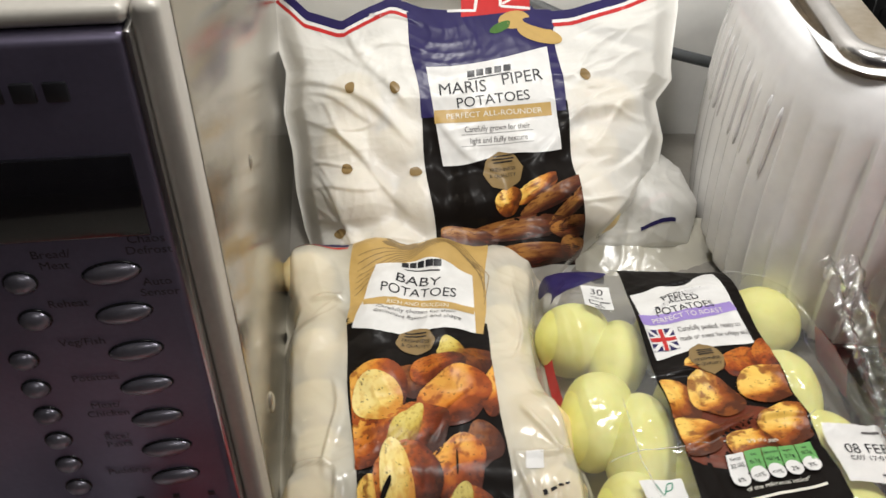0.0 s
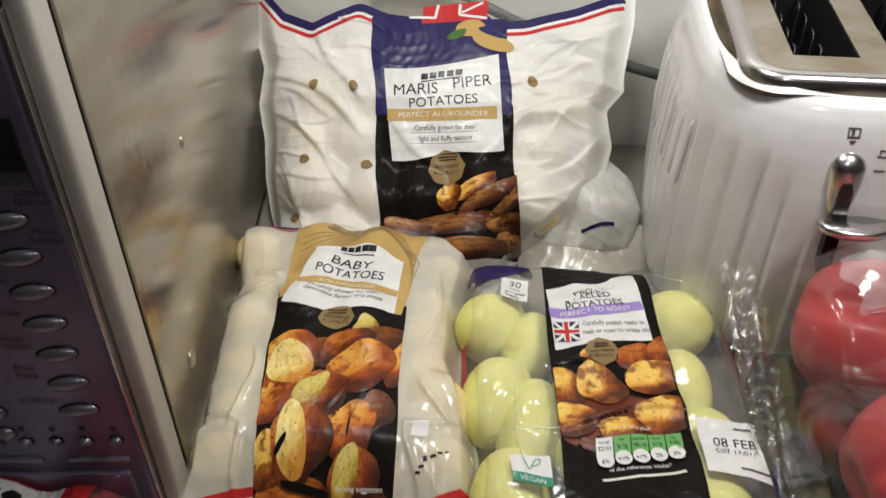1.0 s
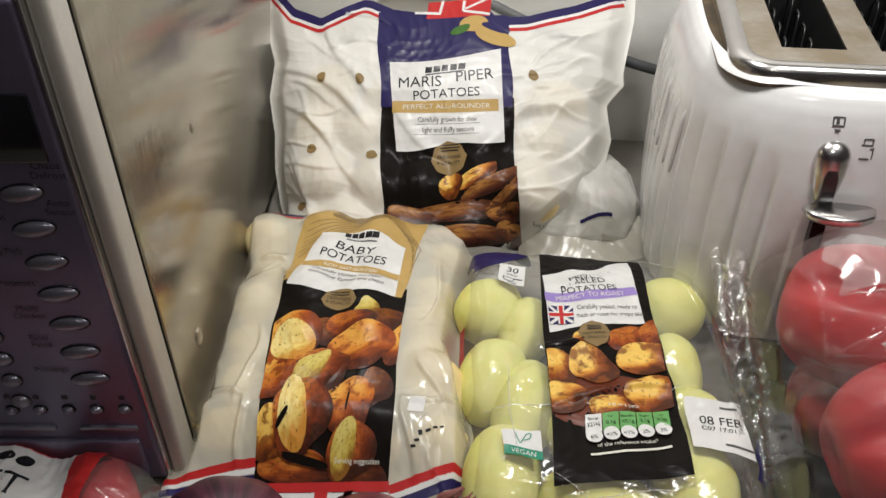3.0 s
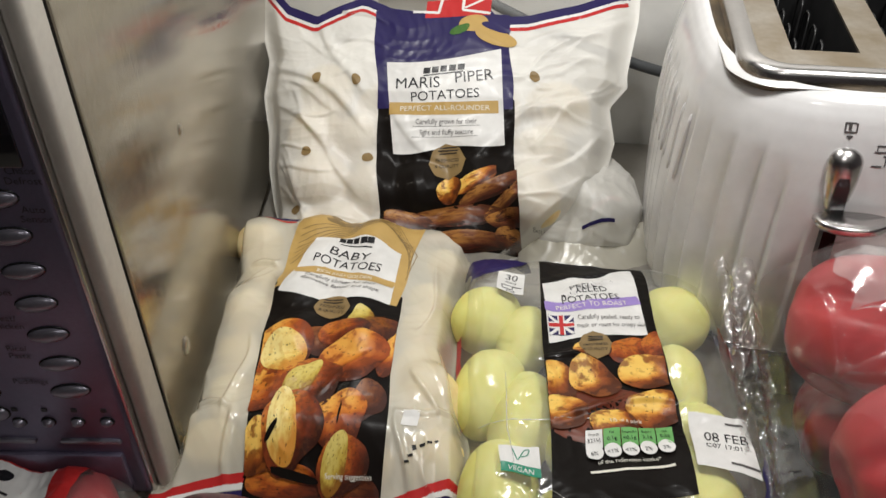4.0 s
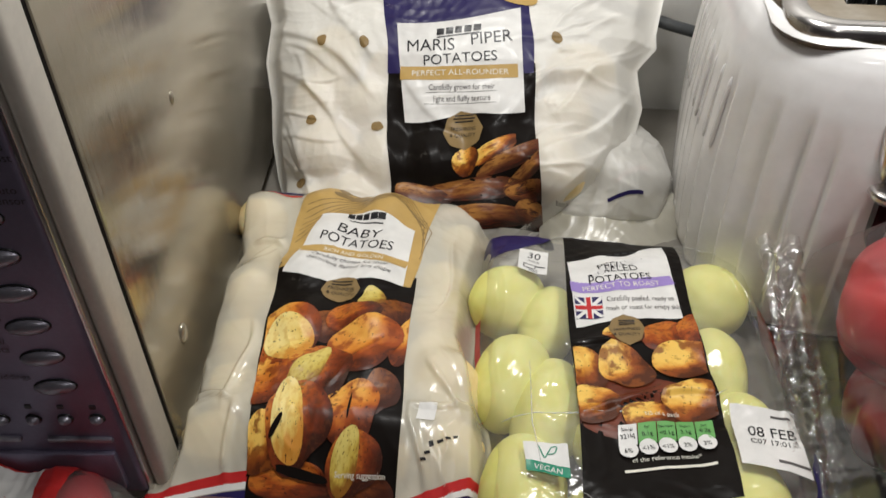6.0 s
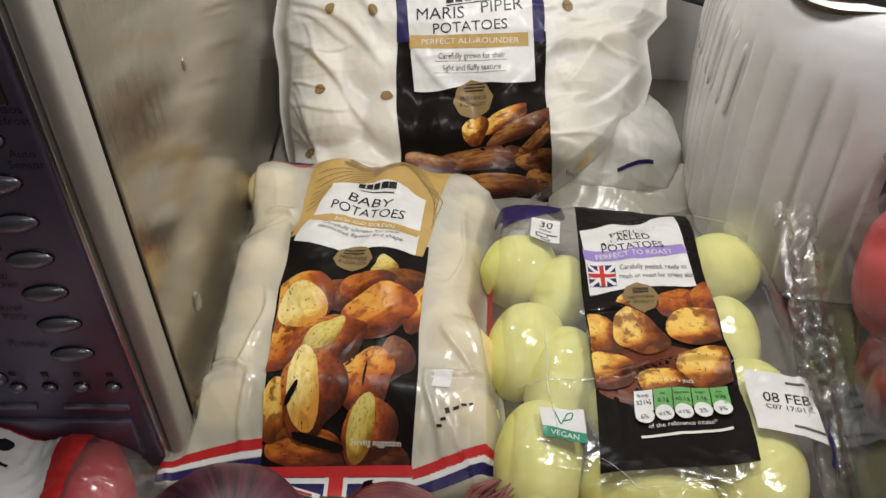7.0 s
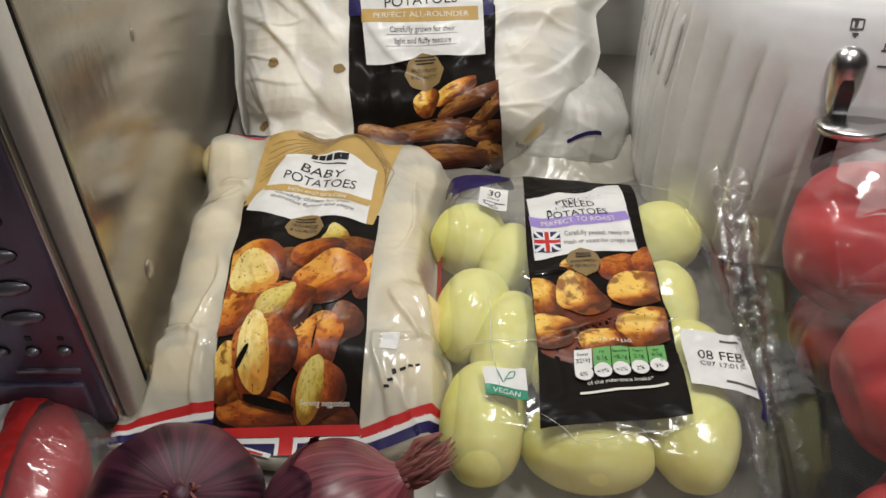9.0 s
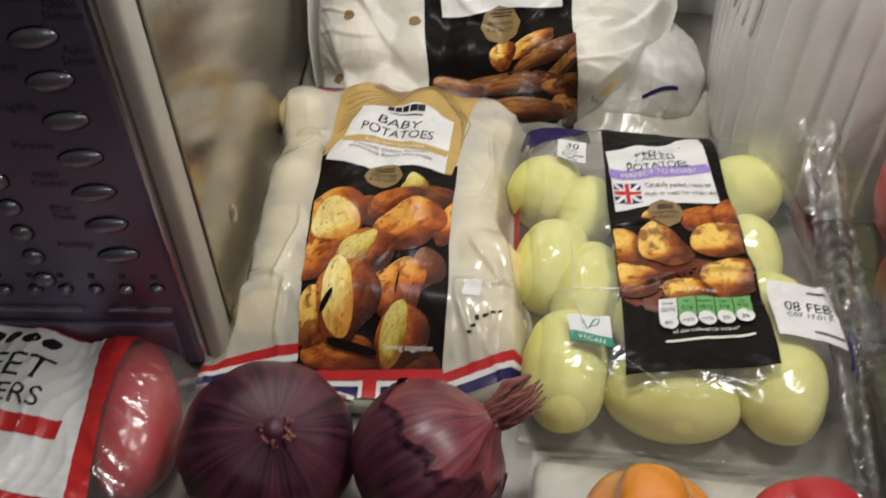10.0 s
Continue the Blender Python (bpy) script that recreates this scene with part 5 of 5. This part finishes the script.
    bag.ribbon("pan_drawing", [(0.0910, 0.4102), (0.1045, 0.4090)], 0.0006, M_TYPE, hob, 0.0024, n=20)
    veg = bag.sheet("vegan_mark", [(0.1000, 0.2755), (0.1225, 0.2780), (0.1245, 0.2620), (0.1025, 0.2625)], M_INKWHITE, t, 0.0016, 8, 8, 0, "white and green vegan mark")
    bag.sheet("green_band", [(0.1023, 0.2640), (0.1243, 0.2635), (0.1250, 0.2580), (0.1030, 0.2580)], M_INKTEAL, veg, 0.0020, 8, 4)
    bag.words("VEGAN", (0.1138, 0.2592), (1, 0.0), 0.0044, M_INKWHITE, veg, 0.0028)
    bag.ribbon("leaf_drawing", [(0.1080, 0.2735), (0.1115, 0.2660), (0.1145, 0.2745), (0.1175, 0.2755), (0.1165, 0.2710), (0.1130, 0.2690)], 0.0006, M_INKTEAL, veg, 0.0026, n=30)
    date = bag.sheet("date_patch", [(0.2055, 0.3135), (0.2380, 0.3125), (0.2430, 0.2730), (0.2075, 0.2745)], M_INKWHITE, t, 0.0014, 14, 14, 0, "pale printed date patch")
    bag.words("08 FEB", (0.2255, 0.2945), (1, 0.02), 0.0092, M_TYPE, date, 0.0024, squeeze=0.95)
    bag.words("C07 17:01", (0.2240, 0.2890), (1, 0.02), 0.0052, M_TYPE, date, 0.0024, squeeze=0.95)
    bag.ribbon("print_line", [(0.226, 0.3080), (0.236, 0.3080)], 0.0014, M_TYPEGREY, date, 0.0024, n=6)
    bag.ribbon("print_line", [(0.226, 0.2790), (0.242, 0.2785)], 0.0016, M_TYPEGREY, date, 0.0024, n=6)
    bag.sheet("red_corner", [(0.231, 0.398), (0.244, 0.398), (0.247, 0.362), (0.236, 0.362)], M_INKRED, t, 0.0010, 6, 6, 0.001)
    bag.sheet("navy_corner", [(0.230, 0.436), (0.238, 0.432), (0.241, 0.412), (0.234, 0.412)], M_INKNAVY, t, 0.0010, 6, 6, 0.001)
    bag.sheet("navy_corner", [(0.245, 0.290), (0.257, 0.290), (0.254, 0.258), (0.243, 0.262)], M_INKNAVY, t, 0.0010, 6, 6, 0.001)
    bag.ribbon("red_edge", [(0.064, 0.405), (0.068, 0.360), (0.076, 0.310)], 0.003, M_INKRED, t, 0.0012)
    bag.sheet("navy_corner", [(0.063, 0.452), (0.108, 0.452), (0.104, 0.436), (0.070, 0.416)], M_INKNAVY, t, 0.0012, 10, 10, 0.002)
    for i, (cx, cy, cz, a, b, c, ang) in enumerate(lumps):
        tuber("peeled_potato", (cx, cy, cz - 0.0015), (a * 0.95, b * 0.95, c * 0.95), ang, M_PEELED, "smooth pale yellow peeled potato in the clear bag", "potato", "peeled potatoes in the clear bag", i + 80, None, 0.05)


peeled_bag()


# ---- peppers, onions ----
def layered_skin(name, c1, c2, rough, streak):
    m, nt, b, out = material(name)
    tc = nt.nodes.new("ShaderNodeTexCoord")
    mp = nt.nodes.new("ShaderNodeMapping")
    mp.inputs["Scale"].default_value = streak
    nt.links.new(tc.outputs["UV"], mp.inputs["Vector"])
    n = nt.nodes.new("ShaderNodeTexNoise")
    n.inputs["Scale"].default_value, n.inputs["Detail"].default_value = 1.0, 6
    nt.links.new(mp.outputs[0], n.inputs["Vector"])
    big = noise_node(nt, 15, 3)
    add = nt.nodes.new("ShaderNodeMath")
    add.operation = "MULTIPLY_ADD"
    add.inputs[1].default_value = 0.50
    nt.links.new(big.outputs[0], add.inputs[0])
    half = nt.nodes.new("ShaderNodeMath")
    half.operation = "MULTIPLY"
    half.inputs[1].default_value = 0.50
    nt.links.new(n.outputs[0], half.inputs[0])
    nt.links.new(half.outputs[0], add.inputs[2])
    nt.links.new(ramp_node(nt, add.outputs[0], [(0.40, c1), (0.60, c2)]), b.inputs["Base Color"])
    b.inputs["Roughness"].default_value = rough
    b.inputs["Coat Weight"].default_value = 0.08
    b.inputs["Coat Roughness"].default_value = 0.35
    bump_node(nt, n.outputs[0], 0.3, 0.0008, b)
    return m


M_ONIONSKIN = layered_skin("red_onion_skin", (0.018, 0.005, 0.012), (0.115, 0.028, 0.050), 0.40, (70, 2, 1))
M_ONIONPINK = layered_skin("red_onion_pale_skin", (0.09, 0.015, 0.026), (0.30, 0.075, 0.09), 0.35, (80, 3, 1))
M_ONIONDRY = layered_skin("dry_onion_neck", (0.10, 0.025, 0.03), (0.34, 0.12, 0.09), 0.7, (12, 2, 1))
M_REDPEPPER = surface("red_pepper_skin", (0.42, 0.018, 0.028), (0.55, 0.040, 0.045), 16, 0.45, coat=0.08, bump=0.0001, fine=120)
M_ORANGEPEPPER = surface("orange_pepper_skin", (0.75, 0.24, 0.02), (0.80, 0.32, 0.04), 16, 0.2, coat=0.5, bump=0.0001, fine=120)
M_STEM = surface("green_stem", (0.10, 0.18, 0.04), (0.16, 0.24, 0.06), 60, 0.5, bump=0.0004)
M_TRAYBLACK = surface("black_tray", (0.008, 0.008, 0.009), (0.014, 0.014, 0.016), 40, 0.6, spec=0.15)
M_TRAYWHITE = surface("white_tray", (0.66, 0.64, 0.58), (0.72, 0.70, 0.64), 12, 0.4)


def onion(c, r, squash, neck, turn, mat, dry, label, seed, torn=None):
    """A bulb with ribs, a drawn-out neck and papery ends."""
    segs, stacks = 72, 48
    verts, uvs, faces = [], [], []
    for j in range(stacks + 1):
        v = j / stacks
        a = math.pi * v
        rr, zz = math.sin(a) * r, -math.cos(a) * r * squash
        if v > 0.80:
            k = (v - 0.80) / 0.20
            rr = rr * (1 - k) + (0.0075 * (1 - 0.45 * k)) * k
            zz = zz + neck * k * k
        for i in range(segs):
            th = 2 * math.pi * i / segs
            w = 1 + 0.012 * math.sin(th * 9 + seed) * math.sin(a) + 0.025 * noise.noise(Vector((math.cos(th), math.sin(th), zz * 20 + seed)))
            verts.append((rr * w * math.cos(th), rr * w * math.sin(th), zz))
            uvs.append((i / segs, v))
    for j in range(stacks):
        for i in range(segs):
            a = j * segs + i
            b = j * segs + (i + 1) % segs
            faces.append((a, b, b + segs, a + segs))
    faces.append(tuple(range(stacks * segs, (stacks + 1) * segs)))
    t = thing("red_onion", pose(*c, *turn), label, "onion", "red onions")
    link_mesh("bulb", verts, faces, mat, t, uvs=uvs)
    rng = random.Random(seed)
    if torn:
        # an outer skin that covers only a part, with a ragged, lifted edge
        sv, sf, suv, rows = [], [], [], 30
        for j in range(rows + 1):
            for i in range(segs):
                th = 2 * math.pi * i / segs
                lim = torn + 0.10 * math.sin(th * 1.0 + 2.2) + 0.10 * noise.noise(Vector((math.cos(th) * 2.2, math.sin(th) * 2.2, seed))) + 0.05 * noise.noise(Vector((math.cos(th) * 9, math.sin(th) * 9, seed)))
                v = 0.03 + (lim - 0.03) * j / rows
                a0 = math.pi * v
                zz = -math.cos(a0) * r * squash
                w = 1 + 0.012 * math.sin(th * 9 + seed) * math.sin(a0) + 0.025 * noise.noise(Vector((math.cos(th), math.sin(th), zz * 20 + seed)))
                lift = 0.0006 + (0.0022 * rng.random() if j > rows - 2 else 0.0)
                rr = (math.sin(a0) * r + lift) * w
                sv.append((rr * math.cos(th), rr * math.sin(th), zz))
                suv.append((i / segs, v))
        for j in range(rows):
            for i in range(segs):
                a, b = j * segs + i, j * segs + (i + 1) % segs
                sf.append((a, b, b + segs, a + segs))
        link_mesh("torn_skin", sv, sf, M_ONIONSKIN, t, "dark torn outer skin", uvs=suv)
    for k in range(22 if dry < 0.01 else 46):
        th, ln = rng.uniform(0, 6.28), rng.uniform(0.35, 1.35)
        z0 = r * squash * 0.86 + neck * 0.55
        pts = [(0.004 * math.cos(th), 0.004 * math.sin(th), z0), (0.0065 * math.cos(th + 0.2), 0.0065 * math.sin(th + 0.2), z0 + 0.006 * ln), ((0.004 + 0.006 * rng.random()) * math.cos(th + 0.25), (0.004 + 0.006 * rng.random()) * math.sin(th + 0.25), z0 + dry * ln)]
        pts.insert(2, tuple((a + b) / 2 + rng.uniform(-0.0022, 0.0022) for a, b in zip(pts[1], pts[2])))
        tube(pts, [rng.uniform(0.0014, 0.0030), rng.uniform(0.0008, 0.0022), rng.uniform(0.0005, 0.0018), 0.0004] if dry > 0.01 else [0.0012, 0.0009, 0.0007, 0.0004], M_ONIONDRY, "papery_neck", t, "" if k else "dry shrivelled neck", 6)
    return t


onion((-0.038, 0.186, 0.0385), 0.0425, 0.88, 0.002, (20, 16, 10), M_ONIONSKIN, 0.005, "dark purple red onion with a shrivelled neck, on the worktop", 3)
onion((0.040, 0.190, 0.0375), 0.0385, 0.92, 0.010, (-10, 58, 14), M_ONIONPINK, 0.022, "red onion with peeling pink skin and long dry neck", 8, 0.66)


def pepper(c, r, h, turn, mat, label, seed, group):
    """A lobed bell pepper with a green stem."""
    segs, stacks = 64, 36
    verts, faces = [], []
    for j in range(stacks + 1):
        a = math.pi * j / stacks
        s = max(0.0, math.sin(a)) ** 0.75
        zz = -math.cos(a)
        zz = math.copysign(abs(zz) ** 0.8, zz) * h
        dip = 0.22 * h * math.exp(-(s / 0.35) ** 2)
        zz -= dip if zz > 0 else -dip * 0.6
        for i in range(segs):
            th = 2 * math.pi * i / segs
            lobe = 1 - 0.20 * s * (0.5 + 0.5 * math.cos(4 * th + seed)) ** 4
            w = lobe * (1 + 0.05 * noise.noise(Vector((math.cos(th), math.sin(th), zz * 12 + seed))))
            k = 1.0 + 0.10 * zz / h
            verts.append((r * s * w * k * math.cos(th), r * s * w * k * math.sin(th), zz))
    for j in range(stacks):
        for i in range(segs):
            a, b = j * segs + i, j * segs + (i + 1) % segs
            faces.append((a, b, b + segs, a + segs))
    t = thing("bell_pepper", pose(*c, *turn), label, "pepper", group)
    link_mesh("flesh", verts, faces, mat, t)
    tube([(0, 0, h * 0.70), (0.001, 0, h * 0.9), (0.004, 0.002, h * 1.08), (0.008, 0.003, h * 1.2)], [0.011, 0.006, 0.005, 0.006], M_STEM, "stem", t, "green stem", 12)
    return t


PACK = "peppers in the clear pack"
bm = box(bmesh.new(), 0.254, 0.378, 0.172, 0.382, 0.0, 0.006, 0.002)
for x0, x1, y0, y1 in ((0.252, 0.257, 0.170, 0.384), (0.375, 0.380, 0.170, 0.384), (0.257, 0.375, 0.170, 0.175), (0.257, 0.375, 0.379, 0.384)):
    box(bm, x0, x1, y0, y1, 0.001, 0.040, 0.002)
tagged(part("produce_tray", bm, M_TRAYBLACK), "black plastic tray under the peppers", "tray")
pepper((0.300, 0.330, 0.037), 0.030, 0.030, (0, 0, 20), M_REDPEPPER, "dark red bell pepper low in the clear pack", 1, PACK)
pepper((0.305, 0.206, 0.038), 0.031, 0.031, (10, 0, 70), M_REDPEPPER, "red bell pepper low in the clear pack", 2, PACK)
pepper((0.299, 0.347, 0.096), 0.043, 0.042, (80, 20, 60), M_REDPEPPER, "large glossy red bell pepper in the clear pack", 3, PACK)
pepper((0.308, 0.258, 0.092), 0.042, 0.042, (78, 10, 100), M_REDPEPPER, "red bell pepper with a dimpled shoulder in the clear pack", 4, PACK)


def pepper_film():
    lumps = [(0.299, 0.347, 0.100, 0.050, 0.050, 0.050, 0), (0.308, 0.258, 0.096, 0.050, 0.050, 0.050, 0)]
    bag = Bag(Matrix(), 0.165, 0.398, [(0.165, 0.250), (0.28, 0.243), (0.40, 0.238)], [(0.165, 0.375), (0.40, 0.375)], 0.030, 0.030, lumps, 51, (5, 8, 0.45), (22, 0.0030), 0.007, None,
              [(0.290, 0.385, 0.330, 0.300, 0.006, 0.006), (0.280, 0.310, 0.360, 0.305, 0.005, 0.006), (0.262, 0.300, 0.300, 0.230, 0.004, 0.005), (0.256, 0.390, 0.262, 0.260, 0.004, 0.006), (0.300, 0.225, 0.340, 0.210, 0.005, 0.005), (0.330, 0.300, 0.350, 0.220, 0.004, 0.004)])
    t = thing("pepper_pack", Matrix(), "clear crinkled plastic pack round the red peppers", "plastic pack")
    bag.film("film", M_FILMWET, t, 110, 150, 0.0, "glossy clear film over the peppers")
    # crumpled seal standing out along the edge, high by the toaster and falling to the worktop
    n, rows = 150, []
    for k in range(9):
        row = []
        for i in range(n + 1):
            f = i / n
            j = Vector((i * 0.42, k * 0.75, 0.0))
            crumple = Vector((noise.noise(j), 0.4 * noise.noise(j + Vector((7, 3, 0))), noise.noise(j + Vector((2, 9, 4))))) * 0.0046
            row.append(Vector((0.272 - 0.026 * f - 0.0030 * k, 0.160 + 0.242 * f, 0.016 + 0.080 * f ** 1.4 + 0.004 * math.sin(k * 1.4 + f * 5))) + crumple)
        rows.append(row)
    verts = [p for r in rows for p in r]
    faces = [(r * (n + 1) + i, r * (n + 1) + i + 1, (r + 1) * (n + 1) + i + 1, (r + 1) * (n + 1) + i) for r in range(8) for i in range(n)]
    link_mesh("seal", verts, faces, M_CRUMPLE, t, "crumpled clear seal")
    # milky sheets and a pale line put the white reflections on the film into colour
    bag.sheet("film_fold", [(0.268, 0.352), (0.350, 0.348), (0.352, 0.322), (0.276, 0.318)], M_FILMSHEEN, t, 0.006, 30, 10, 0.003, "milky sheet standing in for the highlight on a film fold")
    bag.sheet("film_fold", [(0.285, 0.283), (0.312, 0.272), (0.326, 0.235), (0.296, 0.250)], M_FILMSHEEN, t, 0.006, 30, 10, 0.003)
    bag.crease_line([(0.276, 0.318), (0.310, 0.312), (0.350, 0.318)], 0.0008, M_FOLD, t)


pepper_film()


def sweet_pepper_pack():
    lumps = [(-0.115, 0.200, 0.028, 0.024, 0.05, 0.026, 0.3), (-0.165, 0.190, 0.030, 0.026, 0.055, 0.028, 0.1), (-0.21, 0.190, 0.030, 0.026, 0.055, 0.028, -0.1)]
    bag = Bag(Matrix(), 0.095, 0.244, [(0.09, -0.27), (0.25, -0.27)], [(0.09, -0.078), (0.2, -0.080), (0.25, -0.092)], 0.015, 0.036, lumps, 61, (6, 6, 0.45), (24, 0.003), 0.006)
    t = thing("sweet_pepper_pack", Matrix(), "clear pack of red sweet peppers with white label", "plastic pack")
    bag.film("film", M_FILM, t, 190, 150, 0.9, "glossy clear film")
    bag.sheet("red_print", [(-0.262, 0.238), (-0.122, 0.238), (-0.106, 0.105), (-0.262, 0.105)], M_INKRED, t, 0.0012, 40, 30, 0.002, "red printed panel")
    label = bag.sheet("label", [(-0.25, 0.2335), (-0.137, 0.2335), (-0.118, 0.140), (-0.25, 0.140)], M_INKWHITE, t, 0.0026, 36, 30, 0.0, "white printed label")
    for i in range(4):
        x = -0.1615 - i * 0.010
        bag.blob("maker_mark", x, 0.2225, 0.0042, 0.0045, 0.0, M_TYPE, label, 0.0036, i, 0.02, 16, 2)
    bag.words("SWEET", (-0.1525, 0.1970), (1, 0.02), 0.021, M_TYPE, label, 0.0038, align="RIGHT")
    bag.words("PEPPERS", (-0.1500, 0.1830), (1, 0.02), 0.015, M_TYPE, label, 0.0038, align="RIGHT")
    bag.ribbon("red_band", [(-0.249, 0.1710), (-0.135, 0.1735)], 0.010, M_INKRED, label, 0.0036)
    for i, (cx, cy, cz, a, b, c, ang) in enumerate(lumps):
        tuber("sweet_pepper", (cx, cy, cz - 0.0015), (a * 0.94, b * 0.94, c * 0.94), ang, M_REDPEPPER, "long glossy red sweet pepper inside the pack", "pepper", "sweet peppers in the pack", i + 5, None, 0.10)


sweet_pepper_pack()


def front_pack():
    t = thing("pepper_tray_pack", Matrix(), "pale film-wrapped pack of orange and red peppers, on the worktop", "plastic pack")
    lumps = [(0.143, 0.160, 0.030, 0.038, 0.038, 0.034, 0), (0.216, 0.163, 0.030, 0.038, 0.038, 0.034, 0), (0.143, 0.095, 0.026, 0.038, 0.030, 0.026, 0), (0.212, 0.095, 0.026, 0.038, 0.030, 0.026, 0)]
    bag = Bag(Matrix(), 0.07, 0.214, [(0.07, 0.088), (0.22, 0.088)], [(0.07, 0.262), (0.22, 0.262)], 0.018, 0.010, lumps, 71, (6, 8, 0.4), (22, 0.003), 0.005)
    bag.film("film", M_FILM, t, 90, 80, 0.0, "clear crinkled film")
    bag.ribbon("seal", [(0.090, 0.209), (0.130, 0.2115), (0.180, 0.2095), (0.260, 0.211)], 0.008, M_CRUMPLE, t, 0.004, "crimped film edge")
    bm = box(bmesh.new(), 0.090, 0.260, 0.072, 0.211, 0.0, 0.017, 0.005, 3)
    tray2 = tagged(part("pale_tray", bm, M_TRAYWHITE), "shallow cream tray under the peppers", "tray")
    for i, (cx, cy, cz, a, b, c, ang) in enumerate(lumps):
        mat, w = (M_ORANGEPEPPER, "orange") if i in (0, 3) else (M_REDPEPPER, "red")
        pepper((cx, cy, cz + 0.006), 0.033, 0.035, (95 + 6 * i, 4, 10 * i), mat, w + " bell pepper on the cream tray", i + 9, "peppers on the cream tray")


front_pack()
